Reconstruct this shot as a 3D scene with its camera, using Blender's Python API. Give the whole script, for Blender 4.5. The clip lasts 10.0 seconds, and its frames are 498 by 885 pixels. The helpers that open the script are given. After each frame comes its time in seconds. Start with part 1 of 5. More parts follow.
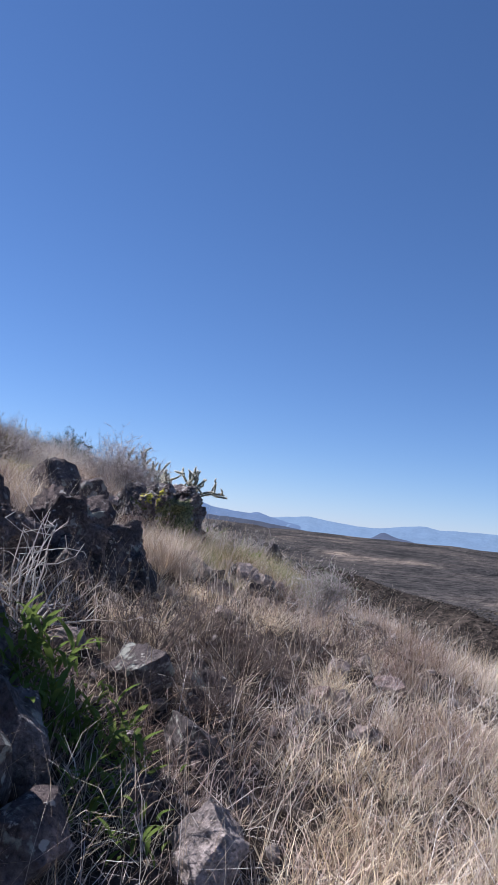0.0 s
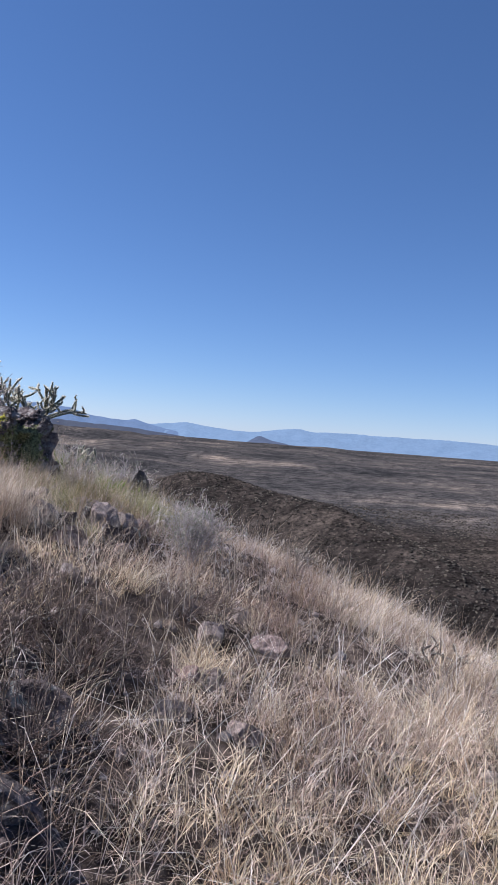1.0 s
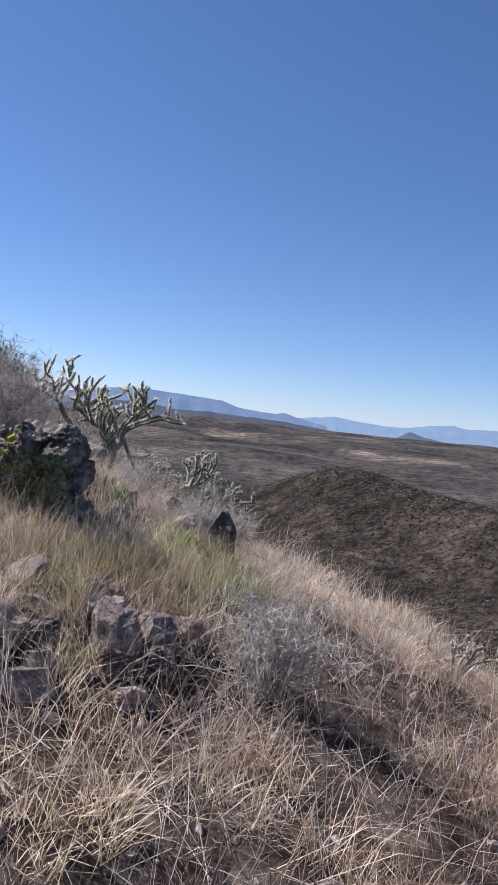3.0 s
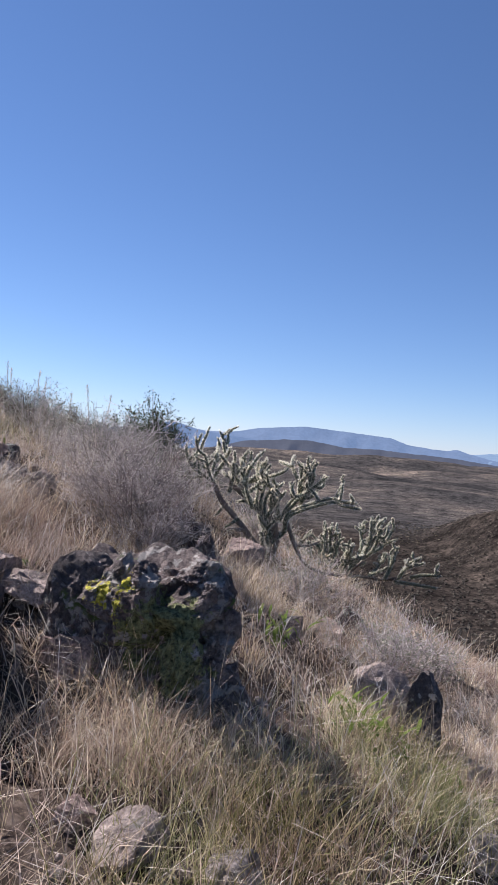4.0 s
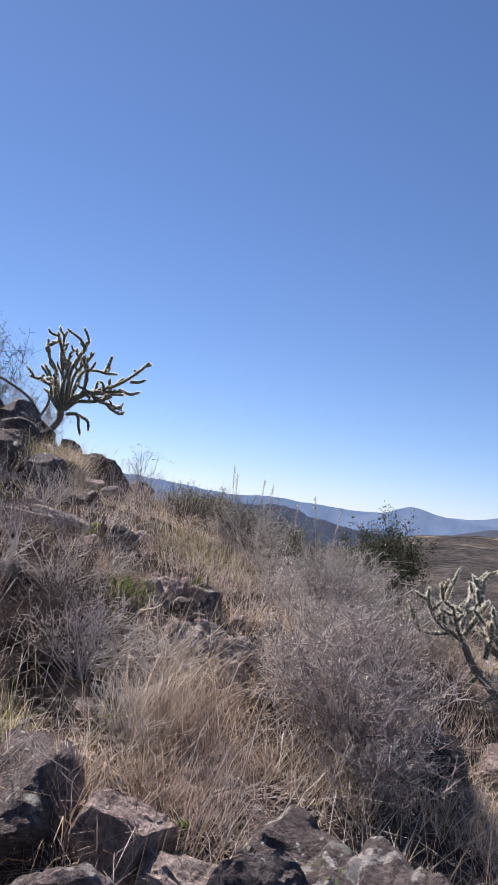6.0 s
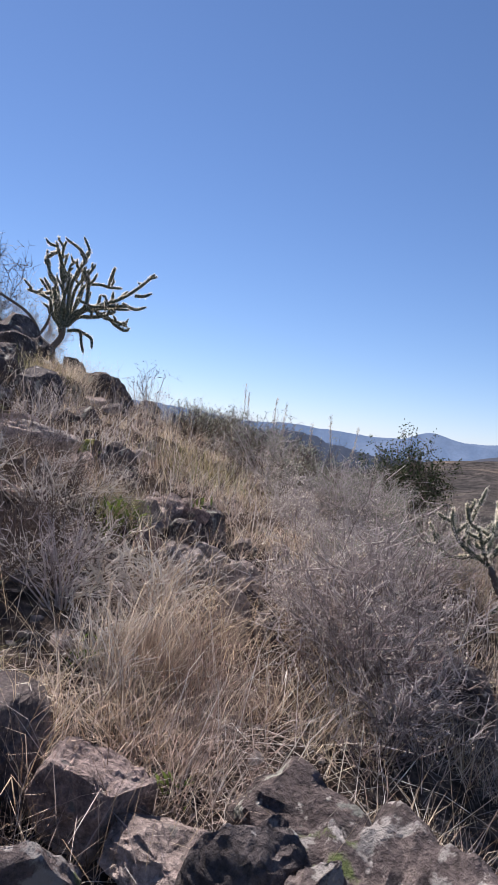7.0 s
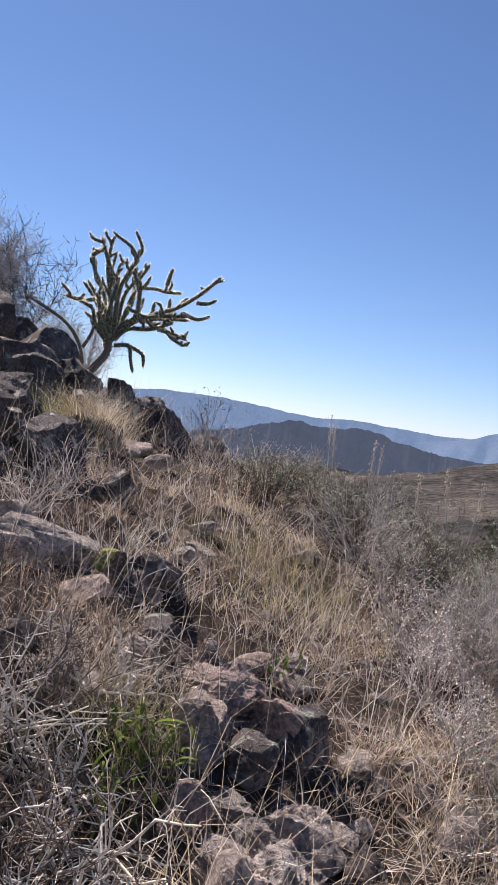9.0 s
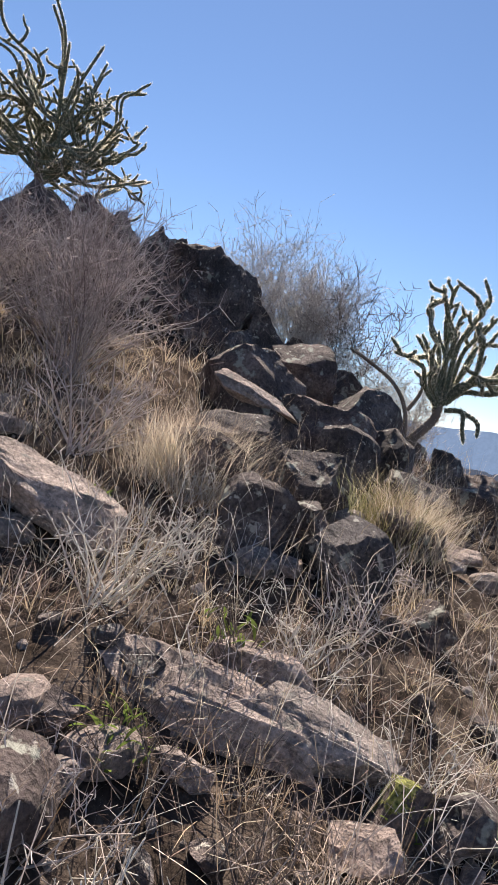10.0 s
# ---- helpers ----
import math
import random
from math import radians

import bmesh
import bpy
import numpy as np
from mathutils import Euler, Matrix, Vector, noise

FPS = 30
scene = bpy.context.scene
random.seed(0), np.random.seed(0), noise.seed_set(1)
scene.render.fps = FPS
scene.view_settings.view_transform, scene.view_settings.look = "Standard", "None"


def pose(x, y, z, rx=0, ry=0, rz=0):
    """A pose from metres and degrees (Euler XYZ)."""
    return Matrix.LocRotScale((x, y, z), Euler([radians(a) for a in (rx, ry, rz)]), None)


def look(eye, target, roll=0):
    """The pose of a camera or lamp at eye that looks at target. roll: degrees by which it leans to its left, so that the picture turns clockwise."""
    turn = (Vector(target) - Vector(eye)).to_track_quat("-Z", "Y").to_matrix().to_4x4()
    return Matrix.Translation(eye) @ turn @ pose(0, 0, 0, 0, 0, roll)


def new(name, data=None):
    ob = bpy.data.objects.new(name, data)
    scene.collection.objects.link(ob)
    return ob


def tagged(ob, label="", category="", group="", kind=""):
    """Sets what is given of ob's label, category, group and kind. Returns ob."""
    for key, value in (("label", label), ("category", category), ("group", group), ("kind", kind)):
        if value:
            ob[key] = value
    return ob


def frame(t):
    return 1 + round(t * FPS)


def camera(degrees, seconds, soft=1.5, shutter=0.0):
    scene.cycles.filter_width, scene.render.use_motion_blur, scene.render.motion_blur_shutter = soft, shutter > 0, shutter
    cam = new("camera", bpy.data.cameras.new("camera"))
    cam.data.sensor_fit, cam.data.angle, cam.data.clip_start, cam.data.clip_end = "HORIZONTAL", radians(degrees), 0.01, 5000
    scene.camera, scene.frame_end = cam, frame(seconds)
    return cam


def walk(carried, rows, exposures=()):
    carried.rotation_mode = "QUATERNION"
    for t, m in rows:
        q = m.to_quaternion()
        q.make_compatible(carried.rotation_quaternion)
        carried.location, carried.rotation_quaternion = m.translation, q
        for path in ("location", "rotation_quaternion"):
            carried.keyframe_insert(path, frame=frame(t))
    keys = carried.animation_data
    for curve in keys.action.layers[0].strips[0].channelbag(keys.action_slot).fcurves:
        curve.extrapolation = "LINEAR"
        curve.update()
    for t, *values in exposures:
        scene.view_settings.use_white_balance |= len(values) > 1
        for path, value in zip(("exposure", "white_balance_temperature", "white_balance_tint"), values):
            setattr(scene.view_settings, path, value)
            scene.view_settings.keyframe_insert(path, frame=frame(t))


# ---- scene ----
cam = camera(37.3, 10.0, soft=0.6)
PATH = [
    (0, (0.308, 0.759, -0.175), (0.273, 2.749, 0.021), 5.8),
    (0.5, (0.336, 1.234, -0.092), (0.506, 3.225, -0.018), 4.4),
    (1, (0.452, 1.735, 0.018), (0.769, 3.709, -0.011), 4.2),
    (1.5, (0.734, 2.256, 0.022), (1.053, 4.229, -0.044), 5.1),
    (2, (0.866, 2.867, 0.055), (1.092, 4.852, -0.031), 5.0),
    (2.2, (0.875, 3.163, 0.099), (1.07, 5.151, 0.004), 4.4),
    (3.3, (0.953, 4.781, 0.383), (0.71, 6.765, 0.328), 4.7),
    (3.5, (0.833, 5.166, 0.49), (0.478, 7.134, 0.454), 3.8),
    (4, (0.644, 5.755, 0.669), (0.109, 7.682, 0.659), 4.3),
    (4.5, (0.483, 6.358, 0.886), (-0.326, 8.185, 0.979), 5.8),
    (5, (0.324, 6.63, 0.963), (-0.684, 8.352, 1.11), 6.0),
    (5.5, (0.163, 6.785, 1.117), (-0.917, 8.458, 1.307), 5.6),
    (5.7, (0.14, 6.865, 1.136), (-0.964, 8.521, 1.324), 5.9),
    (6.8, (-0.027, 7.397, 1.049), (-1.179, 9.031, 1.036), 6.9),
    (7, (-0.11, 7.499, 1.041), (-1.264, 9.132, 0.993), 6.3),
    (7.5, (-0.418, 7.748, 1.222), (-1.572, 9.38, 1.161), 5.6),
    (8, (-0.672, 8.098, 1.284), (-1.843, 9.719, 1.228), 6.0),
    (8.5, (-1.001, 8.532, 1.383), (-2.214, 10.121, 1.326), 6.8),
    (9, (-1.507, 8.981, 1.502), (-2.797, 10.507, 1.422), 7.5),
    (9.5, (-1.936, 9.359, 1.668), (-3.412, 10.705, 1.577), 9.3),
    (10, (-2.438, 9.634, 1.827), (-4.244, 10.483, 1.696), 12.2),
]
walk(cam, [(t, look(eye, target, roll)) for t, eye, target, roll in PATH],
     [(0.0, 0.85, 5750, 18), (2.0, 0.86, 5900, 17), (3.5, 0.98, 6150, 18), (5.5, 0.99, 6400, 21), (8.0, 0.98, 6500, 19), (9.0, 1.02, 6650, 19), (9.5, 1.18, 6900, 20), (10.0, 1.32, 7100, 15)])

# ---- light: clear winter sky, sun high ahead on the uphill side ----
SUN_TURN, SUN_HIGH = 68.0, 44.0          # degrees left of +y, degrees above the horizon
sun_to = Vector((-math.sin(radians(SUN_TURN)) * math.cos(radians(SUN_HIGH)),
                 math.cos(radians(SUN_TURN)) * math.cos(radians(SUN_HIGH)), math.sin(radians(SUN_HIGH))))
world = bpy.data.worlds.new("world")
scene.world = world
world.use_nodes = True
wn = world.node_tree
sky = wn.nodes.new("ShaderNodeTexSky")
sky.sky_type = "NISHITA"
sky.sun_disc = False
sky.sun_elevation = radians(SUN_HIGH)
sky.sun_rotation = radians(-SUN_TURN)
sky.altitude = 1400
sky.air_density, sky.dust_density, sky.ozone_density = 1.0, 0.1, 6.5
wn.nodes["Background"].inputs["Strength"].default_value = 0.0625
even = wn.nodes.new("ShaderNodeGamma")
even.inputs["Gamma"].default_value = 0.9
deep = wn.nodes.new("ShaderNodeHueSaturation")
deep.inputs["Hue"].default_value = 0.503
deep.inputs["Saturation"].default_value = 1.03
wn.links.new(sky.outputs[0], even.inputs[0])
wn.links.new(even.outputs[0], deep.inputs["Color"])
# colour of the dry winter air: each channel as a blend of the sky's red, green and blue
split = wn.nodes.new("ShaderNodeSeparateColor")
join = wn.nodes.new("ShaderNodeCombineColor")
wn.links.new(deep.outputs[0], split.inputs[0])
AIR = ((1.08, 0.0, -0.033), (0.22, 0.93, 0.0), (0.34, 0.0, 1.0))
for row, weights in enumerate(AIR):
    total = None
    for channel, weight in enumerate(weights):
        if weight:
            scaled = wn.nodes.new("ShaderNodeMath")
            scaled.operation = "MULTIPLY_ADD"
            wn.links.new(split.outputs[channel], scaled.inputs[0])
            scaled.inputs[1].default_value, scaled.inputs[2].default_value = weight, 0.0
            if total:
                wn.links.new(total.outputs[0], scaled.inputs[2])
            total = scaled
    wn.links.new(total.outputs[0], join.inputs[row])
wn.links.new(join.outputs[0], wn.nodes["Background"].inputs[0])
sun = new("sun", bpy.data.lights.new("sun", "SUN"))
sun.data.energy, sun.data.angle, sun.data.color = 5.0, radians(0.5), (1.0, 0.95, 0.88)
sun.matrix_world = look((0, 0, 50), Vector((0, 0, 50)) - sun_to)


# ---- materials ----
def material(name, rough=0.9):
    m = bpy.data.materials.new(name)
    m.use_nodes = True
    n = m.node_tree.nodes
    p = n["Principled BSDF"]
    p.inputs["Roughness"].default_value = rough
    p.inputs["Specular IOR Level"].default_value = 0.2
    return m, m.node_tree, p


def node(tree, kind, **inputs):
    n = tree.nodes.new(kind)
    for key, value in inputs.items():
        key = key.replace("_", " ")
        if hasattr(value, "is_linked"):
            tree.links.new(value, n.inputs[key])
        else:
            n.inputs[key].default_value = value
    return n


def ramp(tree, fac, stops):
    r = tree.nodes.new("ShaderNodeValToRGB")
    tree.links.new(fac, r.inputs[0])
    e = r.color_ramp.elements
    while len(e) < len(stops):
        e.new(0.5)
    for el, (at, colour) in zip(e, stops):
        el.position, el.color = at, (*colour, 1) if len(colour) == 3 else colour
    return r.outputs[0]


def mix(tree, fac, a, b, blend="MIX"):
    m = tree.nodes.new("ShaderNodeMix")
    m.data_type, m.blend_type = "RGBA", blend
    for k, v in ((0, fac), (6, a), (7, b)):
        if hasattr(v, "is_linked"):
            tree.links.new(v, m.inputs[k])
        else:
            m.inputs[k].default_value = v if k == 0 else (*v, 1)
    return m.outputs[2]


def noise_of(tree, coords, scale, detail=4.0, rough=0.6):
    n = node(tree, "ShaderNodeTexNoise", Vector=coords, Scale=scale, Detail=detail, Roughness=rough)
    return n.outputs[0]


def bump_to(tree, p, height, strength, distance):
    b = node(tree, "ShaderNodeBump", Height=height, Strength=strength, Distance=distance)
    tree.links.new(b.outputs[0], p.inputs["Normal"])


def leaf_like(name, stops, through_share=0.35, patch=0.9, patch_tint=(0.56, 0.49, 0.465)):
    """Thin dry or green plant matter: a colour for each blade, patches over metres, and light shining through."""
    m = bpy.data.materials.new(name)
    m.use_nodes = True
    t = m.node_tree
    t.nodes.remove(t.nodes["Principled BSDF"])
    geo = t.nodes.new("ShaderNodeNewGeometry")
    pos = t.nodes.new("ShaderNodeTexCoord").outputs["Object"]
    colour = ramp(t, geo.outputs["Random Per Island"], stops)
    patches = ramp(t, noise_of(t, pos, patch, 3.0), [(0.36, (1.03, 0.98, 0.89)), (0.47, (1, 1, 1)), (0.6, patch_tint)])
    colour = mix(t, 1.0, colour, patches, "MULTIPLY")
    d = node(t, "ShaderNodeBsdfDiffuse", Color=colour)
    l = node(t, "ShaderNodeBsdfTranslucent", Color=colour)
    s = t.nodes.new("ShaderNodeMixShader")
    s.inputs[0].default_value = through_share
    t.links.new(d.outputs[0], s.inputs[1])
    t.links.new(l.outputs[0], s.inputs[2])
    t.links.new(s.outputs[0], t.nodes["Material Output"].inputs[0])
    return m


def rock_material(name, dark, mid, pale, lichen=(), crust=()):
    m, t, p = material(name, 0.92)
    pos = t.nodes.new("ShaderNodeTexCoord").outputs["Object"]
    rnd = t.nodes.new("ShaderNodeObjectInfo").outputs["Random"]
    big = noise_of(t, pos, 3.0, 6.0, 0.65)
    colour = ramp(t, big, [(0.3, dark), (0.5, mid), (0.72, pale)])
    fine = noise_of(t, pos, 45.0, 5.0, 0.7)
    colour = mix(t, 0.8, colour, ramp(t, fine, [(0.32, (0.3, 0.28, 0.28)), (0.68, (1.5, 1.45, 1.4))]), "MULTIPLY")
    grit = ramp(t, fine, [(0.34, (0.25, 0.25, 0.25)), (0.66, (1.6, 1.6, 1.6))])
    colour = mix(t, rnd, colour, mix(t, 1.0, colour, (1.16, 1.03, 0.97), "MULTIPLY"))
    for n, (scale, at, tint) in enumerate(lichen):
        shifted = node(t, "ShaderNodeMapping", Vector=pos, Location=(3.1 * n + 1, 1.7 * n, 0.4)).outputs[0]
        spot = ramp(t, noise_of(t, shifted, scale, 5.0, 0.6), [(at, (0, 0, 0)), (at + 0.05, (1, 1, 1))])
        colour = mix(t, spot, colour, tint)
    for place, reach, tint in crust:
        near = node(t, "ShaderNodeVectorMath", Vector=pos)
        near.operation = "DISTANCE"
        near.inputs[1].default_value = place
        ragged = node(t, "ShaderNodeMath", Value=near.outputs["Value"])
        ragged.operation = "ADD"
        t.links.new(node(t, "ShaderNodeMapRange", Value=noise_of(t, pos, 9.0, 6.0, 0.75), To_Min=-0.45, To_Max=0.45).outputs[0], ragged.inputs[1])
        colour = mix(t, ramp(t, ragged.outputs[0], [(reach - 0.03, (1, 1, 1)), (reach, (0, 0, 0))]), colour, mix(t, 1.0, tint, grit, "MULTIPLY"))
    t.links.new(colour, p.inputs["Base Color"])
    both = node(t, "ShaderNodeMath", Value=big)
    both.operation = "ADD"
    t.links.new(fine, both.inputs[1])
    bump_to(t, p, both.outputs[0], 1.0, 0.035)
    return m


STRAW = leaf_like("straw", [(0.0, (0.22, 0.155, 0.095)), (0.3, (0.53, 0.43, 0.31)), (0.7, (0.755, 0.635, 0.46)), (1.0, (0.94, 0.855, 0.69))], 0.25)
DEAD_GRASS = leaf_like("dead_grass", [(0.0, (0.17, 0.125, 0.105)), (0.4, (0.475, 0.375, 0.315)), (0.75, (0.72, 0.6, 0.52)), (1.0, (0.92, 0.845, 0.755))], 0.2, 0.8)
GOLD = leaf_like("golden_straw", [(0.0, (0.42, 0.35, 0.275)), (1.0, (0.8, 0.715, 0.59))], 0.35, 2.0)
SAGE = leaf_like("sage_leaf", [(0.0, (0.2, 0.23, 0.17)), (1.0, (0.42, 0.43, 0.34))], 0.3)
GREEN = leaf_like("green_leaf", [(0.0, (0.06, 0.1, 0.028)), (0.6, (0.14, 0.19, 0.05)), (1.0, (0.28, 0.31, 0.075))], 0.4)
GREEN_GRASS = leaf_like("green_grass", [(0.0, (0.16, 0.19, 0.07)), (0.4, (0.32, 0.32, 0.15)), (1.0, (0.7, 0.62, 0.42))], 0.4)
BUSH_LEAF = leaf_like("bush_leaf", [(0.0, (0.03, 0.045, 0.022)), (0.6, (0.06, 0.082, 0.04)), (1.0, (0.13, 0.145, 0.08))], 0.25)
TWIG = leaf_like("grey_twig", [(0.0, (0.28, 0.245, 0.245)), (0.5, (0.5, 0.45, 0.45)), (1.0, (0.76, 0.71, 0.69))], 0.3)
PINK_TWIG = leaf_like("pinkish_twig", [(0.0, (0.21, 0.175, 0.172)), (0.5, (0.44, 0.392, 0.385)), (1.0, (0.8, 0.75, 0.72))], 0.3)
WHITE_TWIG = leaf_like("bleached_twig", [(0.0, (0.5, 0.46, 0.42)), (1.0, (0.82, 0.78, 0.73))], 0.25)
DARK_TWIG = leaf_like("dark_twig", [(0.0, (0.09, 0.07, 0.06)), (1.0, (0.22, 0.18, 0.16))], 0.05)
SPINE = leaf_like("cactus_spine", [(0.0, (0.76, 0.71, 0.58)), (1.0, (0.94, 0.91, 0.8))], 0.58, patch_tint=(0.9, 0.86, 0.78))
SCRUB = leaf_like("valley_scrub", [(0.0, (0.032, 0.029, 0.026)), (0.6, (0.06, 0.054, 0.046)), (1.0, (0.13, 0.113, 0.092))], 0.1, 0.02, (0.8, 0.78, 0.76))
DEAD_STEM = leaf_like("dead_cactus_stem", [(0.0, (0.17, 0.14, 0.12)), (1.0, (0.26, 0.22, 0.18))], 0.0)

ROCK = rock_material("basalt", (0.05, 0.046, 0.047), (0.118, 0.105, 0.104), (0.28, 0.252, 0.245), [(7.0, 0.6, (0.34, 0.34, 0.29)), (16.0, 0.62, (0.46, 0.43, 0.38))])
TAN_ROCK = rock_material("tan_rock", (0.14, 0.125, 0.118), (0.32, 0.287, 0.27), (0.55, 0.497, 0.465), [(11.0, 0.6, (0.22, 0.2, 0.18))])
RED_ROCK = rock_material("red_rock", (0.15, 0.117, 0.108), (0.31, 0.253, 0.235), (0.51, 0.44, 0.415), [(12.0, 0.61, (0.2, 0.18, 0.165))])
LICHEN_ROCK = rock_material("lichen_rock", (0.06, 0.055, 0.055), (0.13, 0.115, 0.115), (0.3, 0.27, 0.25),
                            [(9.0, 0.53, (0.3, 0.28, 0.26)), (5.0, 0.6, (0.11, 0.14, 0.05)), (13.0, 0.6, (0.4, 0.37, 0.34))],
                            [((0.14, -0.38, 0.1), 0.24, (0.19, 0.2, 0.095)), ((0.3, -0.42, 0.3), 0.13, (0.2, 0.21, 0.1)), ((-0.1, -0.42, -0.1), 0.15, (0.24, 0.26, 0.1)), ((-0.2, -0.36, 0.34), 0.11, (0.5, 0.45, 0.06)), ((-0.16, -0.4, 0.22), 0.07, (0.46, 0.42, 0.06))])
CRUSTED_ROCK = rock_material("crusted_rock", (0.05, 0.046, 0.047), (0.13, 0.115, 0.11), (0.3, 0.27, 0.25), [], [((-0.02, -0.02, 0.14), 0.07, (0.3, 0.3, 0.09))])


def cactus_material():
    m, t, p = material("cactus_skin", 0.7)
    pos = t.nodes.new("ShaderNodeTexCoord").outputs["Object"]
    c = ramp(t, noise_of(t, pos, 30.0), [(0.3, (0.06, 0.07, 0.05)), (0.6, (0.14, 0.15, 0.1)), (0.8, (0.27, 0.26, 0.17))])
    t.links.new(c, p.inputs["Base Color"])
    bump_to(t, p, noise_of(t, pos, 90.0), 0.6, 0.01)
    return m


CACTUS = cactus_material()


def ground_material():
    """Stony soil and litter on the hill; scrub, bare washes and pale flats in the valley."""
    m, t, p = material("ground", 1.0)
    p.inputs["Specular IOR Level"].default_value = 0.0
    pos = t.nodes.new("ShaderNodeTexCoord").outputs["Object"]
    soil = ramp(t, noise_of(t, pos, 6.0, 8.0, 0.7), [(0.35, (0.028, 0.022, 0.018)), (0.5, (0.066, 0.051, 0.042)), (0.68, (0.18, 0.143, 0.117))])
    vor = t.nodes.new("ShaderNodeTexVoronoi")
    wob = mix(t, 0.06, pos, node(t, "ShaderNodeTexNoise", Vector=pos, Scale=0.25).outputs[1], "LINEAR_LIGHT")
    t.links.new(wob, vor.inputs["Vector"])
    vor.inputs["Scale"].default_value = 0.7
    scrub = ramp(t, vor.outputs["Distance"], [(0.15, (0.3, 0.3, 0.3)), (0.65, (1.8, 1.7, 1.6))])
    clumps = ramp(t, noise_of(t, pos, 0.09, 8.0, 0.75), [(0.4, (0.5, 0.5, 0.51)), (0.6, (1.45, 1.4, 1.35))])
    # darker flats lean blue: a touch of air haze put into the colour
    flats = ramp(t, noise_of(t, pos, 0.0055, 9.0, 0.72),
                 [(0.36, (0.02, 0.021, 0.023)), (0.47, (0.036, 0.0365, 0.038)), (0.55, (0.053, 0.051, 0.05)), (0.62, (0.088, 0.08, 0.073)), (0.7, (0.18, 0.156, 0.13))])
    dist = node(t, "ShaderNodeVectorMath", Vector=node(t, "ShaderNodeVectorMath", Vector=pos).outputs[0])
    dist.operation = "LENGTH"
    away = node(t, "ShaderNodeMapRange", Value=dist.outputs["Value"])
    for key, v in (("From Min", 440.0), ("From Max", 520.0)):
        away.inputs[key].default_value = v
    near = ramp(t, noise_of(t, pos, 0.02, 8.0, 0.75), [(0.4, (0.02, 0.018, 0.017)), (0.55, (0.035, 0.031, 0.028)), (0.72, (0.075, 0.065, 0.055))])
    valley = mix(t, away.outputs[0], mix(t, 1.0, mix(t, 1.0, near, clumps, "MULTIPLY"), ramp(t, noise_of(t, pos, 0.35, 6.0, 0.8), [(0.4, (0.45, 0.45, 0.46)), (0.62, (1.7, 1.6, 1.5))]), "MULTIPLY"), mix(t, 1.0, mix(t, 1.0, flats, scrub, "MULTIPLY"), clumps, "MULTIPLY"))
    sep = t.nodes.new("ShaderNodeSeparateXYZ")
    t.links.new(pos, sep.inputs[0])
    low = node(t, "ShaderNodeMapRange", Value=sep.outputs[2])
    for key, v in (("From Min", -4.0), ("From Max", -14.0)):
        low.inputs[key].default_value = v
    t.links.new(mix(t, low.outputs[0], soil, valley), p.inputs["Base Color"])
    bump_to(t, p, noise_of(t, pos, 25.0, 6.0, 0.7), 0.8, 0.03)
    return m


def far_haze_material(name, colour, glow):
    """Distant ranges, seen through much air: its haze painted as colour and emission, a little of their own relief."""
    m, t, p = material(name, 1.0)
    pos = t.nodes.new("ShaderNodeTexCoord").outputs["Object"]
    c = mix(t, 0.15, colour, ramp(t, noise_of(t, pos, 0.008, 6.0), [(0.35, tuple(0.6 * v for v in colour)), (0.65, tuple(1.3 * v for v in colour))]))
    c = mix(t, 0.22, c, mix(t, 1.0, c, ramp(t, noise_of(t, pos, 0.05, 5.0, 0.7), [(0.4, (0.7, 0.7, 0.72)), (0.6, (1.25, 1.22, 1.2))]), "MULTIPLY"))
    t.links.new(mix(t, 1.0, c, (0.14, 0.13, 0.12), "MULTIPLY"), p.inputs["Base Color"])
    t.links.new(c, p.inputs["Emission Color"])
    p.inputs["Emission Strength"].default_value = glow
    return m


# ---- shape of the land ----
def vnoise(x, y, size, seed):
    """Smooth value noise from -1 to 1."""
    x, y = np.asarray(x, float) / size + 31.7 * seed, np.asarray(y, float) / size - 17.3 * seed
    ix, iy = np.floor(x), np.floor(y)
    fx, fy = x - ix, y - iy
    fx, fy = fx * fx * (3 - 2 * fx), fy * fy * (3 - 2 * fy)

    def h(a, b):
        s = np.sin(a * 127.1 + b * 311.7 + seed * 74.7) * 43758.5453
        return 2 * (s - np.floor(s)) - 1
    top = h(ix, iy) * (1 - fx) + h(ix + 1, iy) * fx
    low = h(ix, iy + 1) * (1 - fx) + h(ix + 1, iy + 1) * fx
    return top * (1 - fy) + low * fy


HILL = (-0.736, -2.923, 0.676, -0.499, -2.655, -1.638, -0.602, 0.129, -3.252, -0.95)


def hill_z(x, y):
    cx, cy = np.clip(x, -12, 5), np.clip(y, -1, 17)
    u, v = cx / 10, (cy - 8) / 10
    a = HILL
    z = a[0] + a[1] * u + a[2] * v + a[3] * u * u + a[4] * u * v + a[5] * v * v + a[6] * v**3 + a[7] * u * v * v + a[8] * u * u * v + a[9] * u**3
    return z - 0.5 * np.hypot(x - cx, y - cy)


def soft_max(a, b, k):
    h = np.clip(0.5 + 0.5 * (a - b) / k, 0, 1)
    return b * (1 - h) + a * h + k * h * (1 - h)


